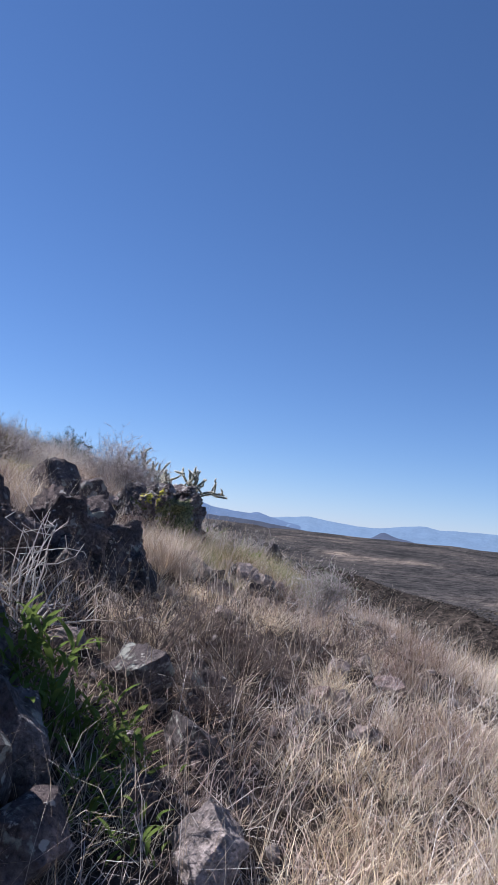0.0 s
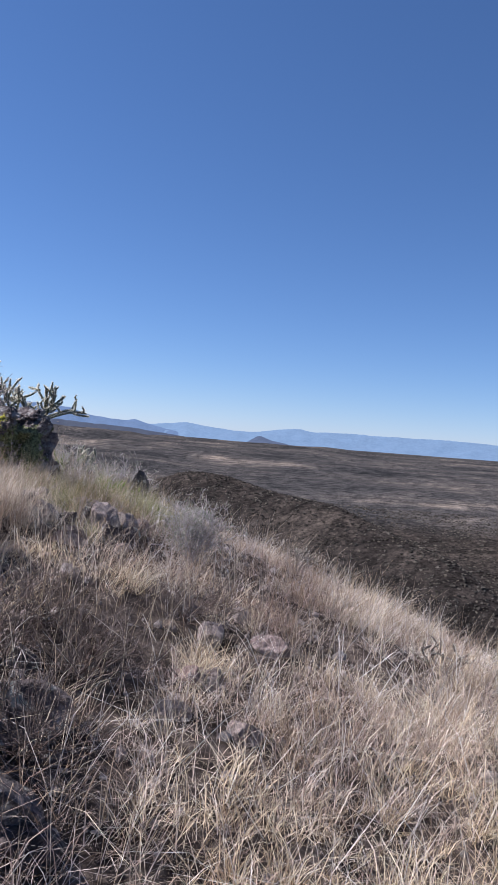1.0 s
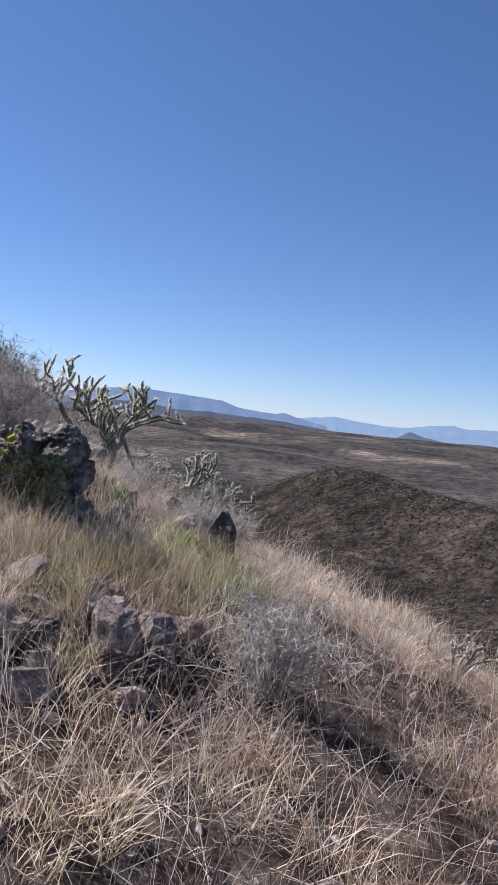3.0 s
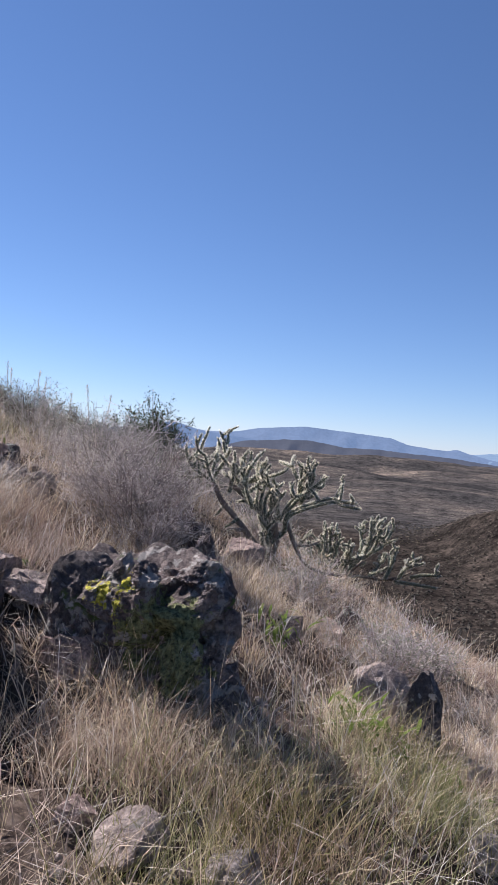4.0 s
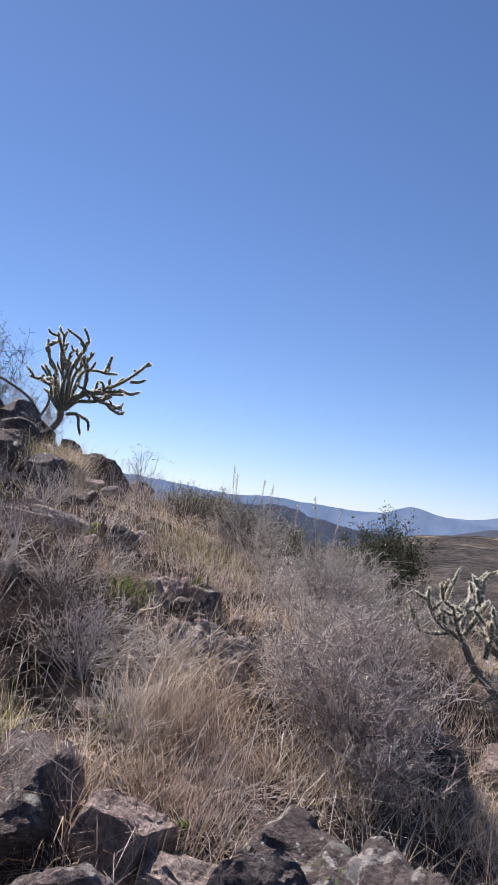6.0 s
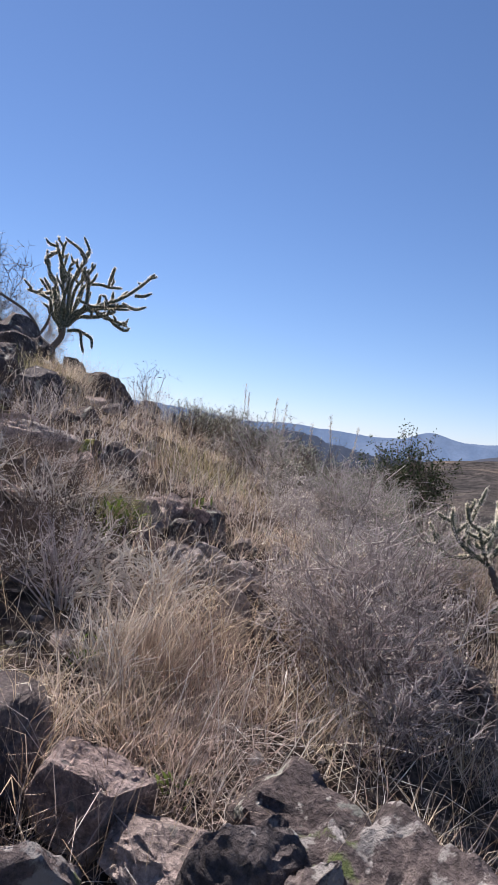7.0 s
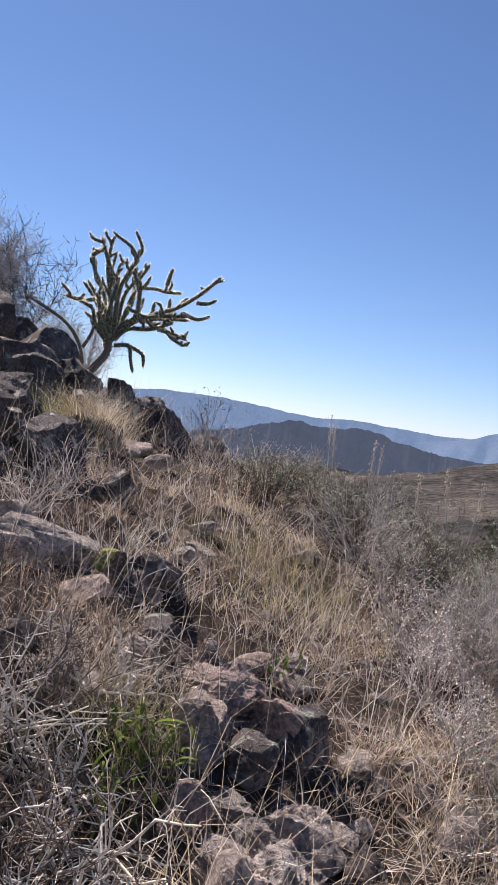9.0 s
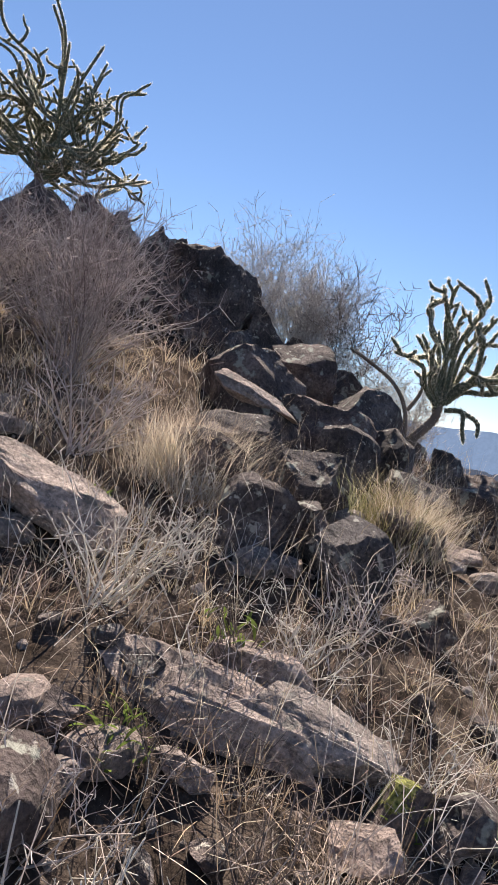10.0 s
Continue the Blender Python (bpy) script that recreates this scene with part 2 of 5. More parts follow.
def ground_z(x, y):
    x, y = np.asarray(x, float), np.asarray(y, float)
    z = hill_z(x, y) + 0.05 * vnoise(x, y, 0.7, 1) + 0.03 * vnoise(x, y, 0.25, 2)
    z = z - 0.28 * np.exp(-((x + 1.2) / 0.6) ** 2 - ((y - 8.35) / 0.35) ** 2)   # hollow below the ledge
    z = z - 0.12 * np.exp(-((x - 0.3) ** 2 + (y - 11.5) ** 2) / 2.5)
    z = z - 0.32 * np.exp(-((x + 0.35) / 1.2) ** 2 - ((y - 14.2) / 1.5) ** 2) - 0.16 * np.exp(-((x + 1.0) / 0.7) ** 2 - ((y - 12.8) / 0.7) ** 2)
    z = z + 0.55 * np.exp(-((x + 0.6) / 2.0) ** 2 - ((y - 20) / 1.8) ** 2)   # shelf under the far cholla
    r, b = np.hypot(x, y), np.degrees(np.arctan2(-x, y))
    # the spur below
    sb = np.clip(b, -34, 4)
    crest_r = 430 + 7.0 * (sb + 4)
    crest_a = np.interp(sb, (-34, -28.5, -25, -20.8, -16.4, -12, -7.5, -4.4, -2, 0.8, 3, 4), (-14, -11.1, -8.7, -7.0, -5.4, -4.6, -3.7, -3.42, -3.95, -5.2, -6.5, -8))
    spur = crest_r * np.tan(np.radians(crest_a)) - 0.4 * (np.sqrt((r - crest_r) ** 2 + 400) - 20) - 3.0 * np.abs(b - sb) + 3 * vnoise(x, y, 60, 3)
    # the valley: flat to the right, rolling and rising to the left
    far_a = np.interp(b, (-60, -8, 6, 17, 21, 25, 30, 45, 70), (-0.78, -0.86, -0.8, -0.95, -1.5, -2.4, -3.3, -3.8, -3.8))
    roll = np.interp(b, (-60, -20, -6, 6, 60), (0.12, 0.25, 0.6, 1, 1)) * np.clip((r - 450) / 600, 0, 1) * np.clip((4300 - r) / 1600, 0.3, 1)
    valley = r * np.tan(np.radians(far_a)) - 75 * np.exp(-r / 900) + roll * (19 * vnoise(x, y, 330, 5) + 9 * vnoise(x, y, 140, 6) + 3.5 * vnoise(x, y, 60, 7)) + np.interp(b, (-10, 3, 30), (0, 1, 1)) * np.clip((r - 700) / 900, 0, 1) * (8 * vnoise(x, y, 620, 8) + 6 * vnoise(x, y, 300, 9))
    for mb, mr, wide, high in ((7, 1250, 190, 22), (12.5, 1000, 150, 18), (3, 1750, 260, 22), (17, 1500, 240, 24), (-1, 1400, 160, 12), (10, 2300, 330, 26), (24, 1200, 200, 16), (-9, 2100, 200, 10)):
        mx, my = -mr * math.sin(radians(mb)), mr * math.cos(radians(mb))
        valley = valley + 0.35 * high * np.exp(-((x - mx) ** 2 / 2.5 + (y - my) ** 2) / wide**2) * (1 + 0.4 * vnoise(x, y, 70, 10))
    z = soft_max(z, valley, 12)
    z = np.where(r > 60, soft_max(z, spur, 10), z)
    return z


def mesh_of(name, verts, faces_flat, sizes, smooth=True):
    """A mesh from arrays: vertices, the corners of all faces in a row, and each face's number of corners."""
    me = bpy.data.meshes.new(name)
    verts = np.asarray(verts, np.float32).reshape(-1, 3)
    sizes = np.asarray(sizes, np.int32)
    me.vertices.add(len(verts))
    me.vertices.foreach_set("co", verts.ravel())
    me.loops.add(len(faces_flat))
    me.loops.foreach_set("vertex_index", np.asarray(faces_flat, np.int32).ravel())
    me.polygons.add(len(sizes))
    me.polygons.foreach_set("loop_start", np.r_[0, np.cumsum(sizes)[:-1]].astype(np.int32))
    me.polygons.foreach_set("loop_total", sizes)
    me.polygons.foreach_set("use_smooth", np.full(len(sizes), smooth))
    me.update(calc_edges=True)
    return me


def grid_faces(n, m):
    """Quads of n rows of m points."""
    i = (np.arange(n - 1)[:, None] * m + np.arange(m - 1)).ravel()
    return np.stack([i, i + 1, i + m + 1, i + m], 1).ravel(), np.full(len(i), 4)


def part(name, me, mat, parent=None, label=""):
    if not me.materials:
        me.materials.append(mat)
    ob = new(name, me)
    ob.parent = parent
    if label:
        ob["label"] = label
    return ob


def ground():
    cx, cy = 0.5, 1.5
    radii = np.r_[0.001, 0.1, 0.2, 0.3 * 1.02 ** np.arange(491)]
    turn = np.radians(np.r_[np.arange(-50, 88, 0.55), np.arange(88, 310.1, 6)])
    r, a = np.meshgrid(radii, turn, indexing="ij")
    x, y = cx - r * np.sin(a), cy + r * np.cos(a)
    f, s = grid_faces(*r.shape)
    ob = part("ground", mesh_of("ground", np.stack([x, y, ground_z(x, y)], -1), f, s), ground_material())
    tagged(ob, "stony brown hillside falling to a wide scrub valley", "ground", kind="structure")


ground()


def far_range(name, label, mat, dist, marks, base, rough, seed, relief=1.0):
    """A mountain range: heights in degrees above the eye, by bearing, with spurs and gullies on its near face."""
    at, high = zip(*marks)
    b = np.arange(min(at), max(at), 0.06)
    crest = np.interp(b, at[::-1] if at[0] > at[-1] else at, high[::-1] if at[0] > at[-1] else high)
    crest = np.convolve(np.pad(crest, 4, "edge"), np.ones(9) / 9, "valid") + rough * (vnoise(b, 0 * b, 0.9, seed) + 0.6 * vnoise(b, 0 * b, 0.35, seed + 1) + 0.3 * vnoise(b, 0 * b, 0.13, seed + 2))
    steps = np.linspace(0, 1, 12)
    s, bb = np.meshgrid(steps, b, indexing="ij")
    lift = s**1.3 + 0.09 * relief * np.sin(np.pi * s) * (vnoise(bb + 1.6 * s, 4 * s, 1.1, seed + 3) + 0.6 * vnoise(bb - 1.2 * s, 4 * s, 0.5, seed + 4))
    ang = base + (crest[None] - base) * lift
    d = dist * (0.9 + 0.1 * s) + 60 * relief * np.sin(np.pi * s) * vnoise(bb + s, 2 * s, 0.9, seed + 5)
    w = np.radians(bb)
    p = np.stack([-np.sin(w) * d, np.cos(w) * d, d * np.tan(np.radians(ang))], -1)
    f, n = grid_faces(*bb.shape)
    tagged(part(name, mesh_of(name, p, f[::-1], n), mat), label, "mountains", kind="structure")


# blue colour and glow of each range are painted air haze
PALE_HAZE = far_haze_material("far_range_haze", (0.105, 0.16, 0.235), 1.2)
MID_HAZE = far_haze_material("range_haze", (0.066, 0.1, 0.162), 1.4)
NEAR_HAZE = far_haze_material("foothill_haze", (0.045, 0.055, 0.08), 0.9)
HAZY_HILL = far_haze_material("hazy_hill", (0.052, 0.068, 0.105), 1.15)
DARK_HILL = far_haze_material("hazy_dark_ridge", (0.042, 0.054, 0.08), 0.95)
far_range("backdrop_1", "distant mountain range on the horizon, pale blue with painted haze", PALE_HAZE, 4700,
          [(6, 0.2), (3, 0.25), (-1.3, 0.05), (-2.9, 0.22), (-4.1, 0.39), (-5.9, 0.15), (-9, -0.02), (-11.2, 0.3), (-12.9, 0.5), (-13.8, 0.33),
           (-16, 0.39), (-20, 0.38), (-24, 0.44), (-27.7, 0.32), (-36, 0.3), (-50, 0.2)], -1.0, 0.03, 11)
far_range("backdrop_2", "flat-topped mountain with a long shoulder, blue with painted haze", MID_HAZE, 4500,
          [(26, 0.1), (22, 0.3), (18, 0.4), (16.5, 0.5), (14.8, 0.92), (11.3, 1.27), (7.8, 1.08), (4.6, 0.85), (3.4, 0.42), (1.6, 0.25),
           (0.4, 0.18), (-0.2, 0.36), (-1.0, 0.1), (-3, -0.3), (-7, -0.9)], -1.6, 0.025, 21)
far_range("backdrop_3", "cone-shaped mountain, blue with painted haze", MID_HAZE, 4200,
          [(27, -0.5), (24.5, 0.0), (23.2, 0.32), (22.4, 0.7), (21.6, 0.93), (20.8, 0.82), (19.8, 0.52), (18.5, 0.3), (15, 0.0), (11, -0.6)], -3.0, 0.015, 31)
far_range("backdrop_4", "long ridge above the valley, blue with painted haze", MID_HAZE, 4400,
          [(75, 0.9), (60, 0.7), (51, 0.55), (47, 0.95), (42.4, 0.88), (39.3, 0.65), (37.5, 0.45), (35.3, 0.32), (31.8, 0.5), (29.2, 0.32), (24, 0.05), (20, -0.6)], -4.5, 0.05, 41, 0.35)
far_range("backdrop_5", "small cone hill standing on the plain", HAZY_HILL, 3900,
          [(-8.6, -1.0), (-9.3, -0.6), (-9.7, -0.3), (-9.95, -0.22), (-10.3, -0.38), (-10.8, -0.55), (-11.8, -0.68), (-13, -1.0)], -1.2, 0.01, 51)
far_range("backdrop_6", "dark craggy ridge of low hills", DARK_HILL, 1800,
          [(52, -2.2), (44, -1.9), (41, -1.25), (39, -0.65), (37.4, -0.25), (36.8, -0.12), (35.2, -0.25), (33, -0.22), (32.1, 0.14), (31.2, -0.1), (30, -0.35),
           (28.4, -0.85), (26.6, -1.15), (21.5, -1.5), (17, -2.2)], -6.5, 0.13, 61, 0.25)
far_range("backdrop_7", "low dark foothills before the mountains", NEAR_HAZE, 3600,
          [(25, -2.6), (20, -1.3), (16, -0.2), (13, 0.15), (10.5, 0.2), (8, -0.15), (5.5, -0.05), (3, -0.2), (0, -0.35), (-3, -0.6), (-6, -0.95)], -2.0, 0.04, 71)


def valley_scrub():
    """Desert bushes on the spur below: small ragged domes."""
    rng = np.random.default_rng(91)
    b, r = rng.uniform(-38, 6, 25000), rng.uniform(200, 560, 25000)
    w = np.radians(b)
    x, y = -r * np.sin(w), r * np.cos(w)
    keep = vnoise(x, y, 26, 41) + 0.7 * vnoise(x, y, 9, 42) + 0.3 > rng.uniform(-1.2, 1.2, len(x))
    x, y, r = x[keep], y[keep], r[keep]
    size = rng.uniform(0.3, 1.15, len(x)) * np.interp(r, (200, 500), (0.75, 0.9))
    ring = np.arange(3) * np.pi / 1.5
    dome = np.vstack([np.stack([np.cos(ring), np.sin(ring), 0 * ring - 0.2], 1), np.stack([0.8 * np.cos(ring + 0.8), 0.8 * np.sin(ring + 0.8), 0 * ring + 0.7], 1), [(0, 0, 1.1)]])
    faces = np.array([(i, (i + 1) % 3, 3 + i) for i in range(3)] + [((i + 1) % 3, 3 + (i + 1) % 3, 3 + i) for i in range(3)] + [(3 + i, 3 + (i + 1) % 3, 6) for i in range(3)])
    p = (dome[None] + rng.normal(size=(len(x), 7, 3)) * 0.2) * (size[:, None] * (1, 1, 0.6))[:, None] + np.stack([x, y, ground_z(x, y)], 1)[:, None]
    f = (faces[None] + 7 * np.arange(len(x))[:, None, None]).ravel()
    tagged(part("desert_scrub", mesh_of("desert_scrub", p, f, np.full(len(f) // 3, 3), False), SCRUB), "dark desert bushes dotted over the slopes below", "scrub", kind="stuff")


valley_scrub()


# ---- rocks ----
def ball(levels):
    bm = bmesh.new()
    bmesh.ops.create_icosphere(bm, subdivisions=levels, radius=1)
    v = np.array([p.co[:] for p in bm.verts])
    f = np.array([[p.index for p in q.verts] for q in bm.faces])
    bm.free()
    return v, f


BALLS = {n: ball(n) for n in (1, 3, 4, 5, 6)}


def vnoise3(p, size, seed):
    return (vnoise(p[:, 0] + 0.37 * p[:, 2], p[:, 1], size, seed) + vnoise(p[:, 1] + 0.41 * p[:, 0], p[:, 2], size, seed + 1) + vnoise(p[:, 2] + 0.33 * p[:, 1], p[:, 0], size, seed + 2)) / 1.7


def rock_arrays(size, seed, levels=4, cuts=16, knobs=0.06, taper=0.0, box=0.3):
    """A broken stone: a ball cut by planes, then cracked and roughened. size: width, depth, height."""
    rng = np.random.default_rng(seed)
    v, f = BALLS[levels]
    out = v.copy()
    v = np.sign(v) * np.abs(v) ** (1 - 0.6 * box)
    v += out * (0.12 * vnoise3(v, 1.1, seed % 11 + 1))[:, None]
    for _ in range(cuts):
        n = rng.normal(size=3)
        n /= np.linalg.norm(n)
        over = np.maximum(v @ n - rng.uniform(0.38, 0.76) * (1 + 0.75 * box), 0)
        v -= over[:, None] * n
    ridge = 0.5 - np.abs(vnoise3(v, 0.5, seed % 9 + 2))
    much = knobs * (1.1 * np.minimum(ridge, 0.3) + 0.45 * vnoise3(v, 0.16, seed % 7 + 3) + 0.28 * vnoise3(v, 0.06, seed % 5 + 5) - 0.5 * np.clip(vnoise3(v, 0.22, seed % 6 + 7) - 0.25, 0, 1))
    v += out * much[:, None]
    v *= np.array(size) / 2 / np.abs(v).max(0)
    v[:, :2] *= (1 - taper * np.clip(v[:, 2:] / size[2] + 0.5, 0, 1))
    return v, f


def crisp(me, angle=20):
    """Broken edges stay hard."""
    me.set_sharp_from_angle(angle=radians(angle))
    return me


def rock_mesh(name, size, seed, levels=4, cuts=16, knobs=0.06, taper=0.0, box=0.3):
    v, f = rock_arrays(size, seed, levels, cuts, knobs, taper, box)
    return crisp(mesh_of(name, v, f.ravel(), np.full(len(f), 3)))


def crag(name, lumps, seed, mat, label, x, y, z, rough=0.2, category="rock", levels=None, box=0.0):
    """One craggy boulder grown together from lumps: each at (x, y, z) with its width, depth and height."""
    root = None
    for n, (lx, ly, lz, w, d, h) in enumerate(lumps):
        v, f = rock_arrays((w, d, h), seed + 5 * n, levels or (6 if w > 0.6 else 5), 14, rough, 0, box)
        a = 1.3 * n
        v = v @ np.array([[math.cos(a), math.sin(a), 0], [-math.sin(a), math.cos(a), 0], [0, 0, 1]]) if n else v
        ob = part("knob" if n else name, crisp(mesh_of(name, v + (lx, ly, lz), f.ravel(), np.full(len(f), 3))), mat, root)
        root = root or ob
    root.location = (x, y, z)
    return tagged(root, label, category, "rocks on the hillside")


def rock(x, y, w, d, h, mat, label, turn=0.0, tilt=0.0, sink=0.35, cuts=16, knobs=0.08, levels=None, name="rock", lift=0.0, taper=0.0, box=0.3, dip=None):
    """One stone on the slope. sink: the share of its height below the soil."""
    seed = int(abs(x * 1310 + y * 733)) % 9973
    if levels is None:
        levels = 4 if max(w, h) > 0.25 else 3
    ob = part(name, rock_mesh(name, (w, d, h), seed, levels, cuts if name == "outcrop" else max(cuts, 14), max(knobs, 0.09), taper, box), mat)
    ob.matrix_world = pose(x, y, float(ground_z(x, y)) + h * (0.5 - sink) + lift, tilt, 0.6 * tilt if dip is None else dip, turn)
    return tagged(ob, label, "rock", "rocks on the hillside")

# the lichen-covered boulder beside the path, and the ledge next to it
crag("boulder", ((-0.06, 0, 0, 0.88, 0.74, 0.9), (0.14, 0.0, 0.2, 0.44, 0.42, 0.42), (-0.2, -0.12, 0.26, 0.4, 0.4, 0.4), (0.28, -0.04, 0.1, 0.36, 0.38, 0.5), (0.02, -0.28, 0.2, 0.32, 0.3, 0.36),
                 (-0.4, 0.0, 0.22, 0.36, 0.36, 0.42), (0.34, -0.2, -0.2, 0.34, 0.36, 0.6), (-0.34, -0.16, -0.02, 0.42, 0.42, 0.72), (-0.46, -0.1, -0.15, 0.4, 0.4, 0.6), (0.02, -0.3, 0.36, 0.2, 0.16, 0.14), (0.3, -0.2, 0.3, 0.18, 0.16, 0.16), (0.2, -0.1, 0.36, 0.24, 0.2, 0.16), (0.34, -0.1, -0.3, 0.5, 0.56, 0.62), (0.1, -0.3, -0.28, 0.44, 0.4, 0.6), (0.2, -0.3, 0.02, 0.26, 0.26, 0.4)), 5, LICHEN_ROCK,
     "large craggy dark boulder with green and yellow lichen", -0.66, 9.12, -0.34)


def stone_top(x, y, top, w, d, h, mat, label, turn=0.0, tilt=0.0, cuts=9, knobs=0.06, levels=5, box=0.5, dip=0.0, name="rock"):
    """A stone whose highest part lies at a given height."""
    return rock(x, y, w, d, h, mat, label, turn, tilt, 0.5, cuts, knobs, levels, name, top - 0.5 * h - float(ground_z(x, y)), 0.0, box, dip)


stone_top(-2.07, 8.92, 0.13, 0.86, 0.6, 0.6, ROCK, "large dark flat-topped boulder with patches of grey lichen", -42, 3, box=0.5, cuts=8)
stone_top(-1.74, 8.3, 0.22, 0.5, 0.46, 0.85, ROCK, "tall dark boulder beside the path", -30, 5, box=0.65)
stone_top(-1.42, 8.6, 0.06, 0.42, 0.4, 0.6, LICHEN_ROCK, "dark boulder speckled with pale grey lichen", 40, 8, box=0.45)
stone_top(-1.66, 9.06, 0.05, 0.38, 0.34, 0.5, RED_ROCK, "reddish-brown angular stone below a dark boulder", 20, 14, box=0.4, dip=16)
stone_top(-1.34, 9.02, -0.05, 0.36, 0.3, 0.2, TAN_ROCK, "flat-topped pinkish ledge stone with a knobbly face", 15, -4, box=0.7, knobs=0.1)
stone_top(-1.3, 8.98, -0.2, 0.46, 0.36, 0.5, ROCK, "dark shaded rock face below a pale ledge", 15, 3, box=0.7)
stone_top(-1.1, 9.04, 0.07, 0.42, 0.38, 0.6, ROCK, "dark pointed block beside the lichen boulder", -20, 10, cuts=6, box=0.5, dip=14)
stone_top(-1.02, 8.86, -0.2, 0.34, 0.3, 0.5, RED_ROCK, "rust-brown shaded rock face beside the lichen boulder", 50, 4, box=0.6)
stone_top(-1.6, 8.66, -0.12, 0.6, 0.46, 0.5, ROCK, "dark shaded rock in a gap under boulders", 15, 3, box=0.6)
stone_top(-1.14, 10.95, 0.05, 0.5, 0.5, 0.6, ROCK, "dark boulder in the shade of a grey shrub", 30, 4, box=0.4)
stone_top(-0.95, 11.75, -0.1, 0.42, 0.36, 0.45, RED_ROCK, "rounded brown rock under a leaning cholla", 10, 4, box=0.2)
rock(-1.2, 9.45, 0.5, 0.4, 0.4, ROCK, "dark rock behind the lichen boulder", 35, 10, 0.3)
# the pointed stub and the stones round the path's first half
rock(0.57, 9.76, 0.27, 0.2, 0.58, ROCK, "dark upright slab of rock standing up out of grass", -15, -4, 0.24, 6, 0.05, 5, name="standing_rock", taper=0.15, box=0.8)
rock(0.36, 10.0, 0.38, 0.3, 0.46, TAN_ROCK, "pale slanting rock behind a dark pointed one", 10, 6, 0.3, 10, 0.04, box=0.4, dip=-25)
rock(0.82, 9.7, 0.24, 0.2, 0.14, TAN_ROCK, "small pale stone in dry grass", 10)
SMALL = "small pinkish-grey stone half buried in dry grass"
for n, (x, y, w, flat) in enumerate(((0.08, 6.92, 0.26, 0.5), (0.28, 7.5, 0.22, 0.6), (1.23, 6.4, 0.17, 0.5), (0.82, 5.3, 0.2, 0.5), (1.01, 4.8, 0.17, 0.6),
                                     (0.7, 4.95, 0.2, 0.5), (0.54, 7.86, 0.22, 0.45), (0.95, 5.85, 0.23, 0.4), (0.92, 5.3, 0.19, 0.6), (1.34, 5.95, 0.26, 0.35),
                                     (0.87, 9.0, 0.16, 0.8), (0.86, 8.95, 0.22, 0.7))):
    rock(x, y, w, 0.85 * w, flat * w + 0.06, TAN_ROCK if n % 3 else RED_ROCK, SMALL, 37 * n, 8, 0.42, box=0.5)
STONE = "grey-brown angular stone in a loose pile by the path"
for n, (x, y, w, tall, m) in enumerate(((-0.12, 7.22, 0.26, 0.28, TAN_ROCK), (0.04, 7.3, 0.22, 0.26, ROCK), (0.23, 7.8, 0.22, 0.2, TAN_ROCK), (0.3, 7.45, 0.28, 0.36, TAN_ROCK), (0.44, 7.6, 0.3, 0.26, TAN_ROCK),
                                        (-0.26, 7.95, 0.38, 0.17, TAN_ROCK), (0.2, 7.62, 0.2, 0.22, ROCK), (-0.48, 7.98, 0.2, 0.13, RED_ROCK), (0.16, 7.55, 0.16, 0.2, ROCK), (0.07, 7.12, 0.2, 0.18, TAN_ROCK),
                                        (-0.3, 7.4, 0.26, 0.24, ROCK), (0.5, 7.4, 0.24, 0.22, ROCK), (-0.2, 7.05, 0.22, 0.2, TAN_ROCK), (0.36, 7.22, 0.2, 0.24, ROCK), (0.1, 7.95, 0.24, 0.16, TAN_ROCK))):
    rock(x, y, 0.82 * w, 0.7 * w, 0.9 * tall, m, STONE, 53 * n + 10, 14, 0.2, 8, 0.12, 4, box=0.55)
# shaded boulders at the start of the path
SHADED = "dark shaded boulder half under green leaves"
rock(-0.55, 3.5, 0.6, 0.5, 0.55, ROCK, SHADED, 10, 4, 0.25, levels=5)
rock(-0.3, 3.08, 0.4, 0.35, 0.35, ROCK, SHADED, 50, 4, 0.25)
rock(-0.02, 3.6, 0.26, 0.24, 0.24, ROCK, SHADED, 80, 6, 0.25)
rock(0.16, 4.5, 0.34, 0.3, 0.3, ROCK, "dark boulder under overhanging dry grass", 70, 6, 0.4)
rock(-0.2, 4.4, 0.4, 0.34, 0.36, ROCK, "dark boulder under overhanging dry grass", 15, 6, 0.25)
rock(0.12, 4.05, 0.3, 0.28, 0.3, ROCK, "brown boulder under overhanging dry grass", 20, 6, 0.4)
rock(0.27, 3.42, 0.3, 0.3, 0.28, TAN_ROCK, "pinkish boulder with a pale crusted top", 30, 3, 0.2, levels=5)
# unseen outcrops, added uphill for the shade they cast here
rock(-1.75, 3.95, 1.5, 1.2, 1.9, ROCK, "large dark outcrop out of view that shades the start of the path", 30, 4, 0.25, 12, 0.12, 5, "outcrop", box=0.5)
rock(-2.1, 4.45, 1.3, 1.0, 1.7, ROCK, "tall dark outcrop out of view that shades the start of the path", 50, 4, 0.25, 12, 0.12, 5, "outcrop", box=0.5)
rock(-1.6, 2.9, 1.1, 1.0, 1.35, ROCK, "dark outcrop out of view that shades the start of the path", 70, 4, 0.25, 12, 0.12, 5, "outcrop", box=0.5)
rock(-0.75, 3.0, 0.8, 0.7, 0.7, ROCK, SHADED, 0, 5, 0.3)
rock(-1.05, 4.0, 0.9, 0.8, 0.7, ROCK, "dark boulder on the uphill side of the path", 25, 4, 0.3)
